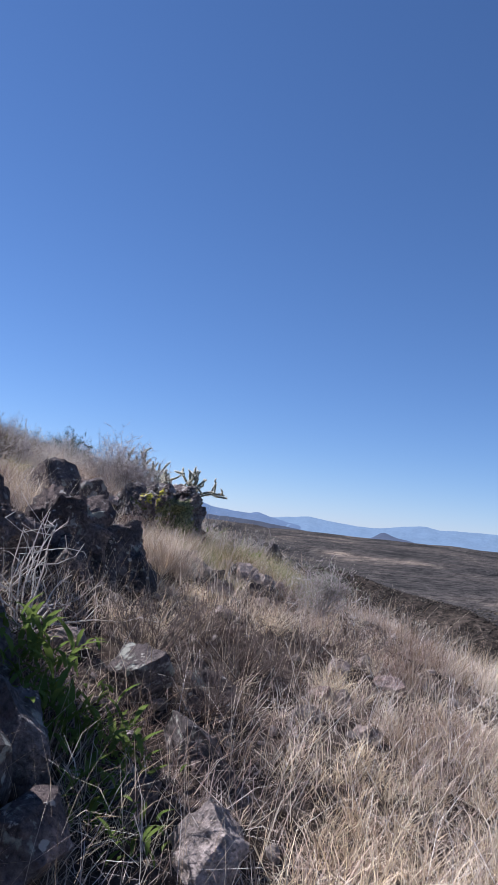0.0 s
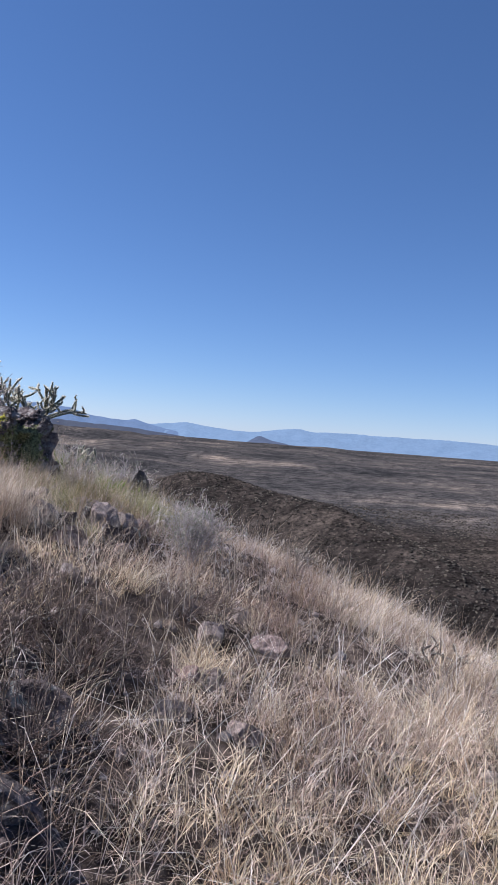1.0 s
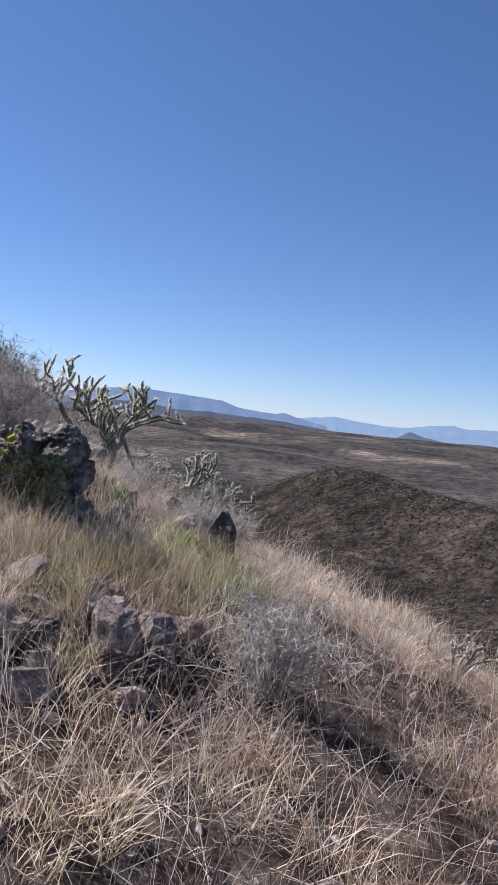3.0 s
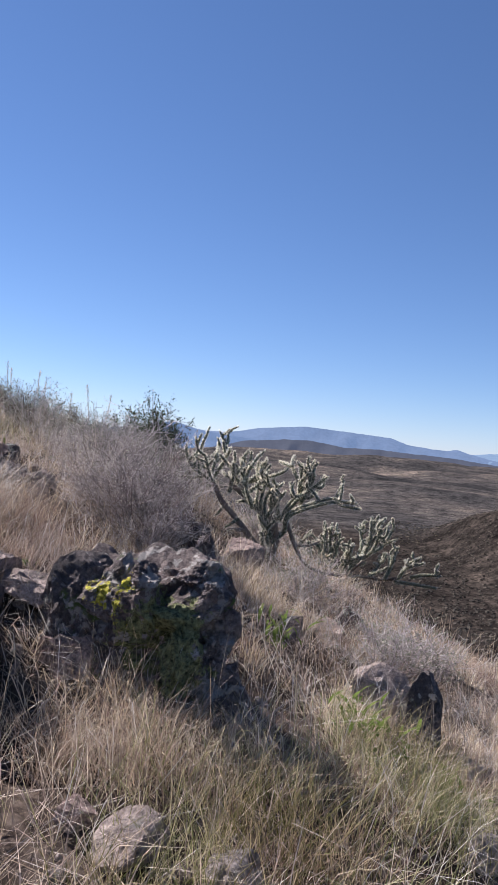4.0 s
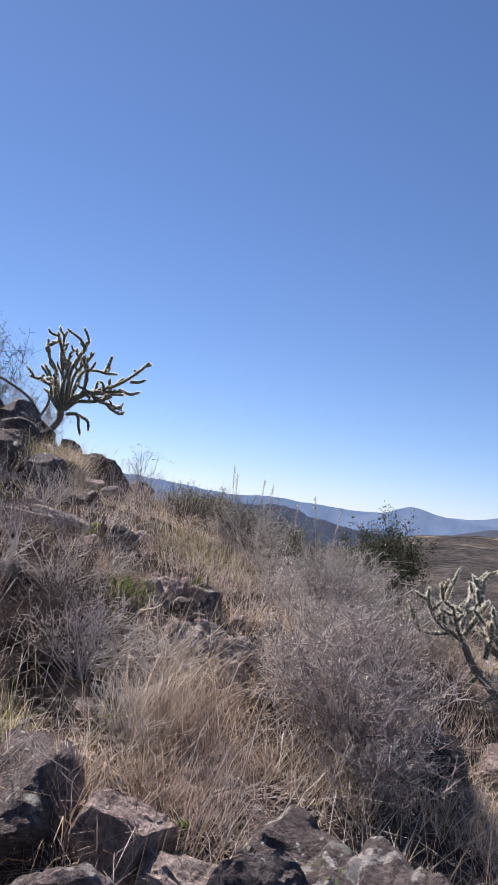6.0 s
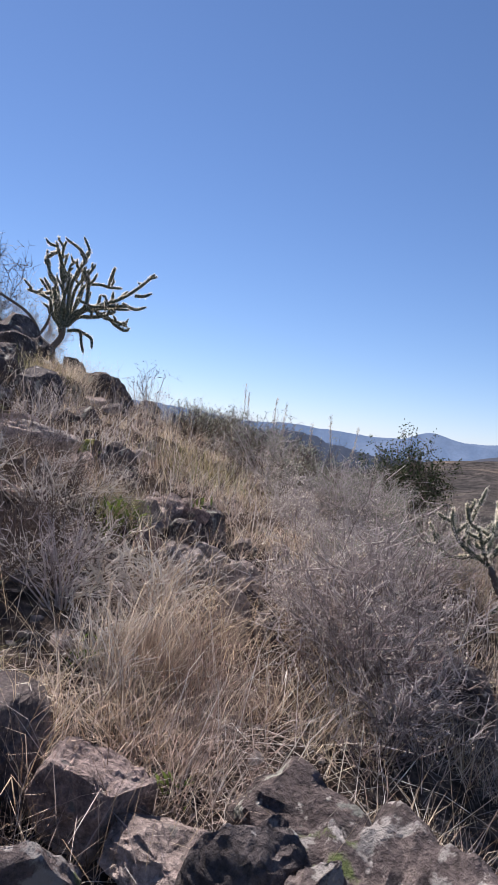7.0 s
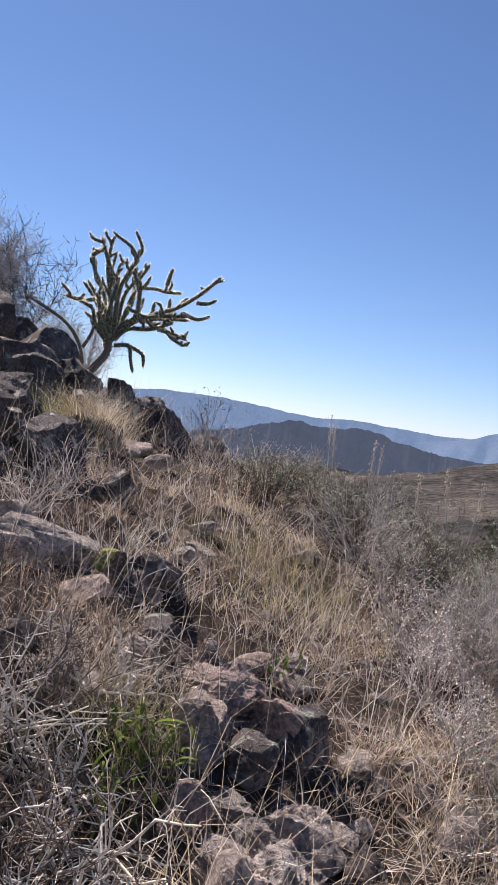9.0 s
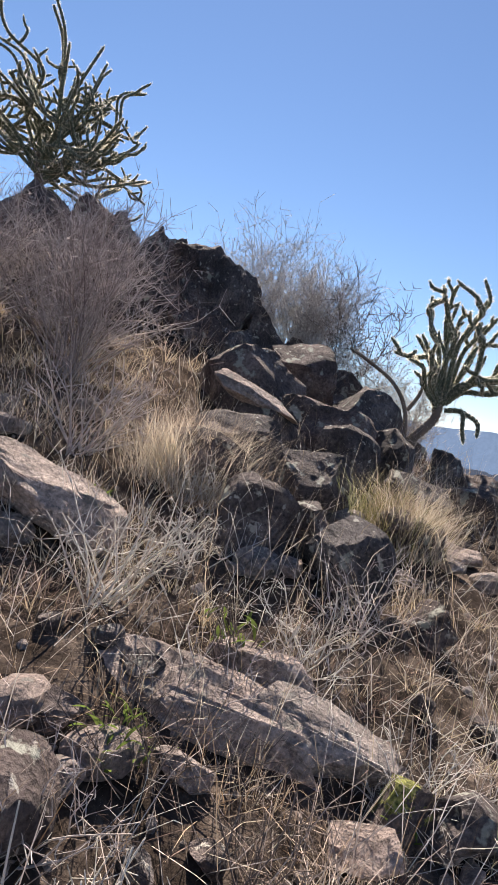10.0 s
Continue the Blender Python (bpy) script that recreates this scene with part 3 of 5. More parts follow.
# rocks on the near skyline at the start
DARK = "dark weathered rock outcrop in dry grass"
rock(-1.08, 5.95, 1.0, 0.72, 0.84, ROCK, DARK, 10, 3, 0.28, 16, 0.24, 5, box=0.1)
for n, (x, y, w) in enumerate(((-0.9, 5.72, 0.4), (-1.25, 5.62, 0.36), (-0.72, 5.9, 0.32), (-1.5, 5.8, 0.4), (-0.48, 6.1, 0.36), (-1.05, 6.3, 0.44))):
    rock(x, y, w, 0.85 * w, 0.95 * w, ROCK, "broken dark rock on a weathered outcrop", 67 * n, 10, 0.15, 12, 0.15, box=0.4)
rock(-0.68, 6.2, 0.66, 0.5, 0.62, ROCK, DARK, 60, 5, 0.25, 16, 0.2, 5, box=0.3)
rock(-1.35, 5.35, 0.75, 0.6, 0.8, ROCK, DARK, 33, 5, 0.25, 16, 0.2, 5, box=0.3)
rock(-1.7, 6.3, 0.8, 0.6, 0.7, ROCK, DARK, 75, 5, 0.3, 16, 0.2, 5, box=0.3)
# the blocky stone and the stones along the second half
stone_top(-2.16, 10.42, 0.25, 0.24, 0.26, 0.46, TAN_ROCK, "blocky pinkish-grey stone standing in straw", 20, 4, box=0.55, knobs=0.1)
stone_top(-2.42, 10.72, 0.32, 0.4, 0.34, 0.5, TAN_ROCK, "weathered block with a dark shaded face", 35, 5, box=0.5, knobs=0.1)
stone_top(-2.28, 10.66, 0.2, 0.26, 0.26, 0.4, ROCK, "dark stone behind a blocky pale one", 50, 8)
rock(-0.09, 11.87, 0.3, 0.3, 0.28, ROCK, "dark stone under dead cactus branches", 20, 8, 0.3)
rock(-0.3, 10.6, 0.26, 0.24, 0.22, ROCK, SMALL, 40, 6, 0.3)
rock(-0.15, 11.2, 0.3, 0.26, 0.24, TAN_ROCK, SMALL, 10, 6, 0.3)
crag("outcrop", ((0, 0, 0, 0.7, 0.5, 0.4), (-0.24, 0.04, 0.08, 0.34, 0.3, 0.28), (0.02, 0.02, 0.12, 0.3, 0.34, 0.26), (0.24, 0.1, 0.04, 0.36, 0.34, 0.3), (-0.06, -0.2, 0.0, 0.4, 0.26, 0.28),
                 (0.2, -0.16, -0.04, 0.34, 0.26, 0.28), (-0.36, -0.12, 0.02, 0.26, 0.24, 0.24)), 17, RED_ROCK, "low weathered reddish-grey outcrop of knobbly rock", -3.3, 11.12, 0.3, 0.14, levels=5, box=0.15)
crag("outcrop", ((0, 0, 0, 0.5, 0.4, 0.34), (-0.18, 0.02, 0.06, 0.26, 0.26, 0.24), (0.16, -0.06, 0.04, 0.28, 0.24, 0.22), (0.02, 0.14, 0.06, 0.24, 0.2, 0.2), (0.06, -0.16, 0.02, 0.24, 0.2, 0.24)), 33, TAN_ROCK,
     "low weathered pinkish-grey outcrop of knobbly rock", -2.72, 10.72, 0.19, 0.14, levels=5, box=0.2)
for n, (x, y, w, flat, m) in enumerate(((-3.62, 11.05, 0.26, 0.6, ROCK), (-3.55, 10.9, 0.2, 0.6, TAN_ROCK), (-2.95, 11.2, 0.24, 0.7, ROCK), (-2.98, 10.95, 0.22, 0.7, ROCK), (-2.6, 10.45, 0.24, 0.7, TAN_ROCK),
                                        (-3.15, 10.82, 0.2, 0.6, TAN_ROCK), (-2.5, 10.95, 0.18, 0.7, ROCK), (-2.9, 10.55, 0.2, 0.5, RED_ROCK), (-2.05, 10.55, 0.16, 0.7, ROCK))):
    rock(x, y, w, 0.85 * w, flat * w + 0.08, m, "weathered reddish-grey stone beside a low outcrop", 41 * n, 9, 0.22, box=0.45)
# long pale slabs stepping up the slope
SLAB = "long flat pale slab of rock stepping out of the slope"
rock(-4.57, 10.72, 0.95, 0.4, 0.28, TAN_ROCK, SLAB, 55, -3, 0.48, 5, 0.04, 5, "slab", box=0.6, dip=9)
rock(-4.4, 11.0, 0.62, 0.34, 0.26, TAN_ROCK, SLAB, 50, -3, 0.42, 5, 0.04, 5, "slab", box=0.6, dip=10)
rock(-4.72, 10.98, 0.5, 0.3, 0.2, TAN_ROCK, "thin broken slab on the uphill side of a longer one", 60, -3, 0.3, 5, 0.04, 5, "slab", box=0.6, dip=8)
rock(-5.7, 10.2, 0.9, 0.5, 0.34, TAN_ROCK, "tilted pale slab in long grass", 60, -8, 0.2, 6, 0.04, 5, "slab", box=0.6, dip=18)
rock(-5.62, 11.85, 0.5, 0.34, 0.14, TAN_ROCK, "thin flat stone on the slope", 45, -5, 0.2, 13, 0.04, name="slab")
rock(-6.05, 12.95, 0.46, 0.3, 0.14, TAN_ROCK, "thin flat stone on the slope", 50, -5, 0.2, 13, 0.04, name="slab")
rock(-3.98, 10.98, 0.24, 0.22, 0.16, TAN_ROCK, "flat stone below a long slab", 70, 5, 0.25)
rock(-3.74, 10.5, 0.2, 0.18, 0.18, ROCK, SMALL, 15, 5, 0.3)
rock(-4.1, 10.0, 0.36, 0.36, 0.32, ROCK, "rounded dark boulder beside the path", 25, 5, 0.25)
rock(-4.06, 11.14, 0.24, 0.2, 0.28, CRUSTED_ROCK, "stone with a crust of yellow-green lichen", 25, 5, 0.3)
rock(-4.02, 11.38, 0.42, 0.32, 0.26, ROCK, "dark angular block below a pale slab", 75, 5, 0.3)
# broken rock band and the outcrop on the crest
BLOCK = "dark angular block in a band of broken rock"
for n, (x, y, w, tall) in enumerate(((-5.35, 11.65, 0.44, 0.8), (-5.6, 11.25, 0.42, 0.9), (-5.75, 11.6, 0.4, 0.7), (-6.25, 11.15, 0.55, 0.6), (-6.5, 11.5, 0.6, 0.7),
                                     (-6.2, 11.9, 0.5, 0.8), (-7.0, 11.85, 0.6, 0.7), (-7.4, 12.5, 0.8, 0.6), (-7.2, 13.1, 0.6, 0.7), (-6.8, 12.4, 0.5, 0.8), (-7.9, 12.2, 0.9, 0.7),
                                     (-7.9, 13.2, 0.8, 0.7), (-8.5, 12.8, 0.9, 0.7), (-6.7, 13.0, 0.5, 0.6), (-8.4, 13.7, 0.6, 0.7), (-5.1, 12.0, 0.35, 0.6), (-5.9, 12.4, 0.4, 0.7))):
    rock(x, y, 1.1 * w, 0.9 * w, 1.25 * tall * w, ROCK, BLOCK, 61 * n, 12, 0.25, 9, 0.05, 4, box=0.5)
rock(-6.95, 11.75, 0.7, 0.4, 0.15, TAN_ROCK, "pale tilted slab lying on broken rock", 55, 4, 0.0, 7, 0.04, name="slab", lift=0.3, box=0.6, dip=20)
rock(-7.75, 14.5, 0.6, 0.5, 0.5, ROCK, "dark rock knob on the skyline", 30, 5, 0.3, 8, 0.06, 5, box=0.5)
rock(-7.0, 14.75, 0.5, 0.4, 0.3, ROCK, "low dark rock knob on the skyline", 10, 5, 0.5)
stone_top(-6.85, 13.85, 1.46, 0.8, 0.6, 0.85, ROCK, "large dark triangular rock near the skyline", 25, 6, box=0.15, dip=14)
rock(-8.5, 14.2, 0.4, 0.36, 0.36, ROCK, "dark rock at the foot of a tall cholla", 70, 5, 0.3)
rock(-8.0, 14.3, 0.4, 0.35, 0.5, ROCK, "dark rock under a tall cholla", 50, 5, 0.3)
CREST = "massive dark rock outcrop on the crest of the hill"
crag("outcrop", ((0.0, -0.9, -0.12, 1.0, 0.9, 1.1), (0.05, -0.45, -0.02, 0.8, 0.7, 1.1), (0.1, 0.0, 0.02, 0.75, 0.7, 1.1), (0.45, -0.3, -0.35, 0.8, 0.8, 0.9), (0.15, 0.3, -0.12, 0.6, 0.55, 1.0), (0.25, 0.62, -0.16, 0.62, 0.6, 1.0),
                 (0.7, 0.2, -0.5, 0.7, 0.7, 0.8), (0.3, -1.3, -0.3, 0.8, 0.8, 0.9)), 301, ROCK, "piled dark boulders on the crest of the hill", -10.62, 11.12, 3.05, 0.1, levels=5, box=0.25)
crag("outcrop", ((0.0, 0.0, 0.0, 1.1, 1.0, 1.5), (-0.05, -0.42, 0.02, 0.6, 0.6, 1.5), (0.25, 0.25, -0.1, 0.9, 0.8, 1.5), (0.5, -0.1, -0.35, 0.8, 0.7, 1.2), (0.4, 0.6, -0.35, 0.7, 0.7, 1.3), (0.75, 0.3, -0.6, 0.6, 0.6, 1.0),
                 (0.55, 0.85, -0.62, 0.6, 0.6, 1.1), (0.35, -0.5, -0.4, 0.6, 0.6, 1.1)), 331, ROCK, CREST, -10.45, 12.38, 2.6, 0.1, levels=5, box=0.3)
crag("outcrop", ((0.0, 0.0, 0.0, 0.8, 0.7, 0.9), (0.25, 0.4, -0.2, 0.7, 0.7, 0.8), (0.45, 0.8, -0.42, 0.6, 0.6, 0.7), (0.6, 0.1, -0.35, 0.6, 0.6, 0.6), (0.85, 0.5, -0.5, 0.5, 0.5, 0.6), (-0.1, 0.3, -0.1, 0.6, 0.6, 0.8)), 361, ROCK,
     "low dark rock shoulder below the crest", -9.85, 13.5, 2.1, 0.1, levels=5, box=0.3)


def rubble():
    """Loose angular stones scattered along the rock band and the path."""
    rng = np.random.default_rng(77)
    kinds = [rock_mesh("rock", (w, 0.8 * w, 0.6 * w), 900 + n, 3, 9, 0.1, 0.0, 0.5) for n, w in enumerate((0.1, 0.13, 0.16, 0.2, 0.24, 0.12, 0.18, 0.15))]
    for n, me in enumerate(kinds):
        me.materials.append(TAN_ROCK if n % 2 == 0 else ROCK)
    for count, x0, x1, y0, y1 in ((12, -3.5, -2.6, 10.8, 11.8), (70, -7.2, -3.6, 9.9, 13.0), (26, -3.7, -2.2, 9.4, 11.9), (12, -0.9, 0.3, 3.9, 6.4), (14, -0.4, 0.5, 7.0, 7.9)):
        for _ in range(count):
            x, y = rng.uniform(x0, x1), rng.uniform(y0, y1)
            ob = part("rock", kinds[rng.integers(8)], ROCK)
            ob.matrix_world = pose(x, y, float(ground_z(x, y)) + 0.025, *rng.uniform(-18, 18, 2), rng.uniform(0, 360))
            tagged(ob, "small loose angular stone among dry grass", "stone", "loose stones")


rubble()


# ---- stems and twigs ----
def tubes(lines, sides=3):
    """Arrays of a mesh of tapered tubes: lines of (points, radii)."""
    verts, faces, base = [], [], 0
    ring = np.arange(sides) * 2 * np.pi / sides
    for pts, rad in lines:
        pts = np.asarray(pts, float)
        way = np.gradient(pts, axis=0)
        way /= np.linalg.norm(way, axis=1, keepdims=True) + 1e-9
        side = np.cross(way, (0.31, 0.92, 0.24))
        side /= np.linalg.norm(side, axis=1, keepdims=True) + 1e-9
        other = np.cross(way, side)
        rad = np.broadcast_to(rad, len(pts))
        v = pts[:, None] + rad[:, None, None] * (np.cos(ring)[None, :, None] * side[:, None] + np.sin(ring)[None, :, None] * other[:, None])
        n = len(pts)
        i = base + np.arange(n - 1)[:, None] * sides + np.arange(sides)
        j = base + np.arange(n - 1)[:, None] * sides + (np.arange(sides) + 1) % sides
        faces.append(np.stack([i, j, j + sides, i + sides], -1).reshape(-1, 4))
        verts.append(v.reshape(-1, 3))
        base += n * sides
    verts, faces = np.concatenate(verts), np.concatenate(faces)
    return verts, faces.ravel(), np.full(len(faces), 4)


def bent(rng, start, way, length, steps, wander, droop=0.0):
    pts, way = [np.array(start, float)], np.array(way, float)
    for _ in range(steps):
        way = way + rng.normal(size=3) * wander + (0, 0, -droop)
        way /= np.linalg.norm(way)
        pts.append(pts[-1] + way * length / steps)
    return np.array(pts)


def flecks(rng, pts, size, thin=0.45):
    """Arrays of small leaf quads at the points."""
    n = len(pts)
    a = rng.normal(size=(n, 3))
    a /= np.linalg.norm(a, axis=1, keepdims=True)
    b = np.cross(a, rng.normal(size=(n, 3)))
    b /= np.linalg.norm(b, axis=1, keepdims=True)
    s = size * rng.uniform(0.6, 1.3, (n, 1))
    v = np.stack([pts - a * s, pts + b * s * thin, pts + a * s, pts - b * s * thin], 1)
    return v.reshape(-1, 3), np.arange(4 * n), np.full(n, 4)


def shrub(name, label, x, y, width, height, seed, stem_mat, leaf_mat=None, stems=40, twigs=7, fine=3, leaves=0, leaf=0.008, thick=0.0055, wander=0.3, spread=1.0, category="shrub", lift=0.0, droop=0.0, open_crown=0.35):
    """A twiggy shrub: stems from one root, twigs off them, fine twigs off those, and flecks of leaf."""
    rng = np.random.default_rng(seed)
    root = tagged(new(name), label, category, "shrubs on the hillside")
    root.location = (x, y, float(ground_z(x, y)) - 0.03 + lift)
    main, small, tips = [], [], []
    for _ in range(stems):
        turn, out = rng.uniform(0, 2 * np.pi), spread * np.sqrt(rng.uniform(0, 1))
        aim = np.array([np.cos(turn) * out * width / 2, np.sin(turn) * out * width / 2, height * (1 - 0.4 * out * out) * rng.uniform(0.75, 1.1)])
        length = np.linalg.norm(aim)
        line = bent(rng, rng.normal(size=3) * (0.04 * width, 0.04 * width, 0), aim / length, length, 5, wander * 0.5, droop)
        main.append((line, np.linspace(thick, 0.35 * thick, 6)))
        for _ in range(twigs):
            k = rng.uniform(open_crown, 1) * 5
            at = line[int(k)] + (k % 1) * (line[min(int(k) + 1, 5)] - line[int(k)])
            way = aim / length + rng.normal(size=3) * 0.8
            tw = bent(rng, at, way / np.linalg.norm(way), length * rng.uniform(0.18, 0.4), 2, wander)
            small.append((tw, np.linspace(0.45 * thick, 0.2 * thick, 3)))
            tips.append(tw[-1])
            for _ in range(fine):
                way = rng.normal(size=3) + aim / length
                fn = bent(rng, tw[rng.integers(1, 3)], way / np.linalg.norm(way), length * rng.uniform(0.06, 0.16), 1, wander)
                small.append((fn, np.linspace(0.36 * thick, 0.2 * thick, 2)))
                tips.append(fn[-1])
    if name == "dead_brush":
        for line in main:
            part("branch", mesh_of("branch", *tubes([line], 4)), stem_mat, root)
    else:
        part("woody_frame", mesh_of("woody_frame", *tubes(main)), stem_mat, root)
    part("twig_crown", mesh_of("twig_crown", *tubes(small)), stem_mat, root)
    if leaves and leaf_mat:
        tips = np.array(tips)
        pts = tips[rng.integers(0, len(tips), leaves)] + rng.normal(size=(leaves, 3)) * 0.03 * height
        part("foliage", mesh_of("foliage", *flecks(rng, pts, leaf), False), leaf_mat, root)
    return root


GREY = "grey-pink leafless shrub with dense fine twigs"
shrub("grey_shrub", GREY, -1.58, 10.72, 1.05, 0.8, 1, PINK_TWIG, SPINE, 80, 10, 4, 2600, 0.006)
shrub("grey_shrub", GREY, -1.25, 10.35, 0.7, 0.5, 2, PINK_TWIG, SPINE, 45, 9, 4, 900, 0.005)
shrub("grey_shrub", "low grey shrub behind the lichen boulder", -2.2, 11.75, 1.0, 0.4, 3, TWIG, SAGE, 45, 8, 4, 3500, 0.008)
shrub("grey_shrub", "low grey-green shrub on the slope", -2.95, 12.8, 1.0, 0.6, 4, TWIG, SAGE, 45, 8, 4, 4000, 0.008)
shrub("grey_shrub", "low grey-green shrub on the slope", -2.2, 13.2, 1.0, 0.55, 5, TWIG, SAGE, 45, 8, 4, 4000, 0.008)
shrub("grey_shrub", "dark grey shrub near the edge of the slope", -4.6, 14.2, 1.0, 0.42, 6, DARK_TWIG, BUSH_LEAF, 40, 8, 4, 3000, 0.009)
shrub("grey_shrub", "dark grey shrub near the edge of the slope", -3.7, 13.7, 0.9, 0.36, 7, DARK_TWIG, SAGE, 40, 8, 4, 2500, 0.009)
shrub("grey_shrub", "dark grey shrub near the edge of the slope", -5.5, 14.2, 1.0, 0.38, 8, DARK_TWIG, SAGE, 40, 8, 4, 2500, 0.009)
shrub("green_bush", "dark green leafy bush at the edge of the slope", -3.55, 15.5, 1.1, 0.95, 9, DARK_TWIG, BUSH_LEAF, 45, 9, 4, 9000, 0.017, 0.006, category="bush")
shrub("sage_shrub", "pale dry shrub of fine stems in grass", 1.0, 7.72, 0.62, 0.5, 10, TWIG, SAGE, 44, 7, 3, 2400, 0.009)
shrub("sage_shrub", "grey shrub of fine stems in dry grass", 0.5, 11.3, 0.8, 0.4, 12, TWIG, SAGE, 50, 7, 3, 2500, 0.009)
shrub("sage_shrub", "grey shrub of fine stems in dry grass", -0.6, 12.2, 1.0, 0.4, 13, TWIG, SAGE, 45, 7, 3, 2000, 0.009)
shrub("grey_shrub", "dense grey leafless brush below the crest", -7.6, 10.6, 1.4, 1.15, 14, TWIG, None, 70, 8, 3)
shrub("grey_shrub", "dense grey leafless brush below the crest", -8.2, 9.9, 1.4, 1.1, 15, TWIG, None, 60, 8, 3)
shrub("grey_shrub", "grey leafless brush below the rock outcrop", -9.0, 10.9, 1.2, 1.1, 16, TWIG, None, 60, 8, 3)
shrub("seed_shrub", "thin leafless shrub with dark seed heads", -10.5, 13.9, 1.2, 1.6, 17, WHITE_TWIG, DARK_TWIG, 60, 8, 5, 700, 0.012, 0.006, category="shrub")
shrub("seed_shrub", "thin leafless shrub with dark seed heads", -10.7, 13.2, 1.0, 1.6, 18, WHITE_TWIG, DARK_TWIG, 55, 8, 5, 700, 0.012, 0.006)
shrub("seed_shrub", "thin leafless shrub with dark seed heads", -9.6, 14.3, 1.0, 1.0, 19, WHITE_TWIG, DARK_TWIG, 40, 8, 5, 300, 0.01, 0.005)
shrub("seed_shrub", "pale leafless shrub behind the tall cholla", -8.9, 14.5, 1.0, 0.8, 20, WHITE_TWIG, DARK_TWIG, 36, 8, 5, 250, 0.01, 0.005)
shrub("bare_tree", "small bare thorn tree with a forked grey trunk", -10.2, 14.35, 0.9, 1.75, 21, DARK_TWIG, None, 9, 14, 6, thick=0.01, wander=0.35, category="tree")
shrub("seed_shrub", "thin twiggy shrub with dark pods on the skyline", -6.6, 14.4, 0.5, 0.75, 22, TWIG, DARK_TWIG, 10, 5, 3, 90, 0.012, 0.005)
shrub("seed_shrub", "thin leafless shrub with seed heads above dark rock", -2.6, 9.7, 0.5, 0.55, 23, TWIG, DARK_TWIG, 14, 5, 3, 150, 0.008)
shrub("dead_brush", "tangle of bleached dead branches on the ground", -3.45, 10.25, 0.9, 0.4, 25, WHITE_TWIG, None, 26, 4, 2, thick=0.005, category="dead branches")
# dead branches in shade, the shade given by their dark stem colour
shrub("dead_brush", "tangle of dead branches on the ground, shade put into their dark colour", -3.2, 10.0, 0.9, 0.3, 26, DARK_TWIG, None, 30, 6, 3, thick=0.004, category="dead branches")
shrub("dead_brush", "tangle of bleached dead branches on the ground", -3.7, 10.0, 0.8, 0.42, 27, WHITE_TWIG, None, 20, 4, 2, category="dead branches")
# the last two, left of the path, carry shade in their dark stems
for n, (x, y, w, h) in enumerate(((0.3, 5.05, 0.8, 0.35), (0.15, 4.35, 0.6, 0.32), (0.85, 6.1, 0.8, 0.25), (-0.2, 4.95, 0.7, 0.4), (0.1, 5.6, 0.8, 0.35), (0.35, 5.4, 0.6, 0.25), (-3.1, 9.75, 0.8, 0.3), (-2.95, 9.6, 0.7, 0.3))):
    shrub("dead_brush", "low tangle of dark dead stems under dry grass", x, y, w, h, 70 + n, DARK_TWIG, None, 30, 6, 3, thick=0.0045, category="dead branches")
shrub("dead_brush", "curved bleached branches of a dead shrub", -0.85, 4.75, 0.9, 0.75, 28, WHITE_TWIG, None, 16, 4, 2, thick=0.007, wander=0.5, category="dead branches")
shrub("dead_brush", "thin dead branches lying in grass", -5.1, 10.4, 0.8, 0.5, 29, WHITE_TWIG, None, 18, 4, 2, category="dead branches")
shrub("dead_brush", "thin dead branches over broken rock", -6.4, 10.5, 0.9, 0.6, 30, TWIG, None, 24, 5, 2, category="dead branches")
shrub("seed_shrub", "thin leafless shrub with dark seed heads", -10.1, 13.6, 1.1, 1.4, 31, WHITE_TWIG, DARK_TWIG, 50, 8, 5, 500, 0.012, 0.006)
for n, (x, y, w, h) in enumerate(((-2.95, 12.2, 0.6, 0.4), (-3.3, 12.6, 0.7, 0.42), (-3.0, 12.95, 0.7, 0.42), (-2.6, 11.9, 0.5, 0.36), (-2.55, 12.5, 0.6, 0.4), (-3.75, 13.1, 0.6, 0.4))):
    shrub("seed_shrub", "low dry plant with many pale seed heads", x, y, w, h, 120 + n, TWIG, SPINE, 30, 6, 3, 700, 0.006, 0.0035)
# every second tangle has dark stems in place of the shade lying here
for n, (x, y, w) in enumerate(((-2.4, 10.1, 0.7), (-2.9, 9.65, 0.8), (-2.15, 9.6, 0.6), (-2.95, 10.05, 0.9), (-2.7, 9.8, 0.7), (-3.5, 10.45, 0.9))):
    shrub("dead_brush", "tangle of thin dead branches on the ground", x, y, w, 0.32, 130 + n, DARK_TWIG if n % 2 else WHITE_TWIG, None, 24, 5, 3, thick=0.004, category="dead branches")
# bleached and grey stems, with dark ones standing in for shade between
for n in range(14):
    x, y = -3.5 - 0.17 * n + 0.25 * math.sin(2.3 * n), 10.35 + 0.09 * n + 0.5 * math.sin(1.7 * n + 1)
    shrub("dead_brush", "low tangle of dead stems over stony ground", x, y, 0.75, 0.3, 150 + n, (DARK_TWIG, WHITE_TWIG, TWIG)[n % 3], None, 18, 5, 2, thick=0.0035, wander=0.5, category="dead branches")
for n, (x, y) in enumerate(((0.3, 10.9), (-3.4, 14.9), (-5.0, 15.2), (-6.1, 15.3), (-1.4, 14.0), (-2.9, 15.3))):
    shrub("sage_shrub", "low grey-green shrub at the edge of the slope", x, y, 0.9, 0.5, 40 + n, TWIG, SAGE, 36, 7, 3, 1800, 0.009)


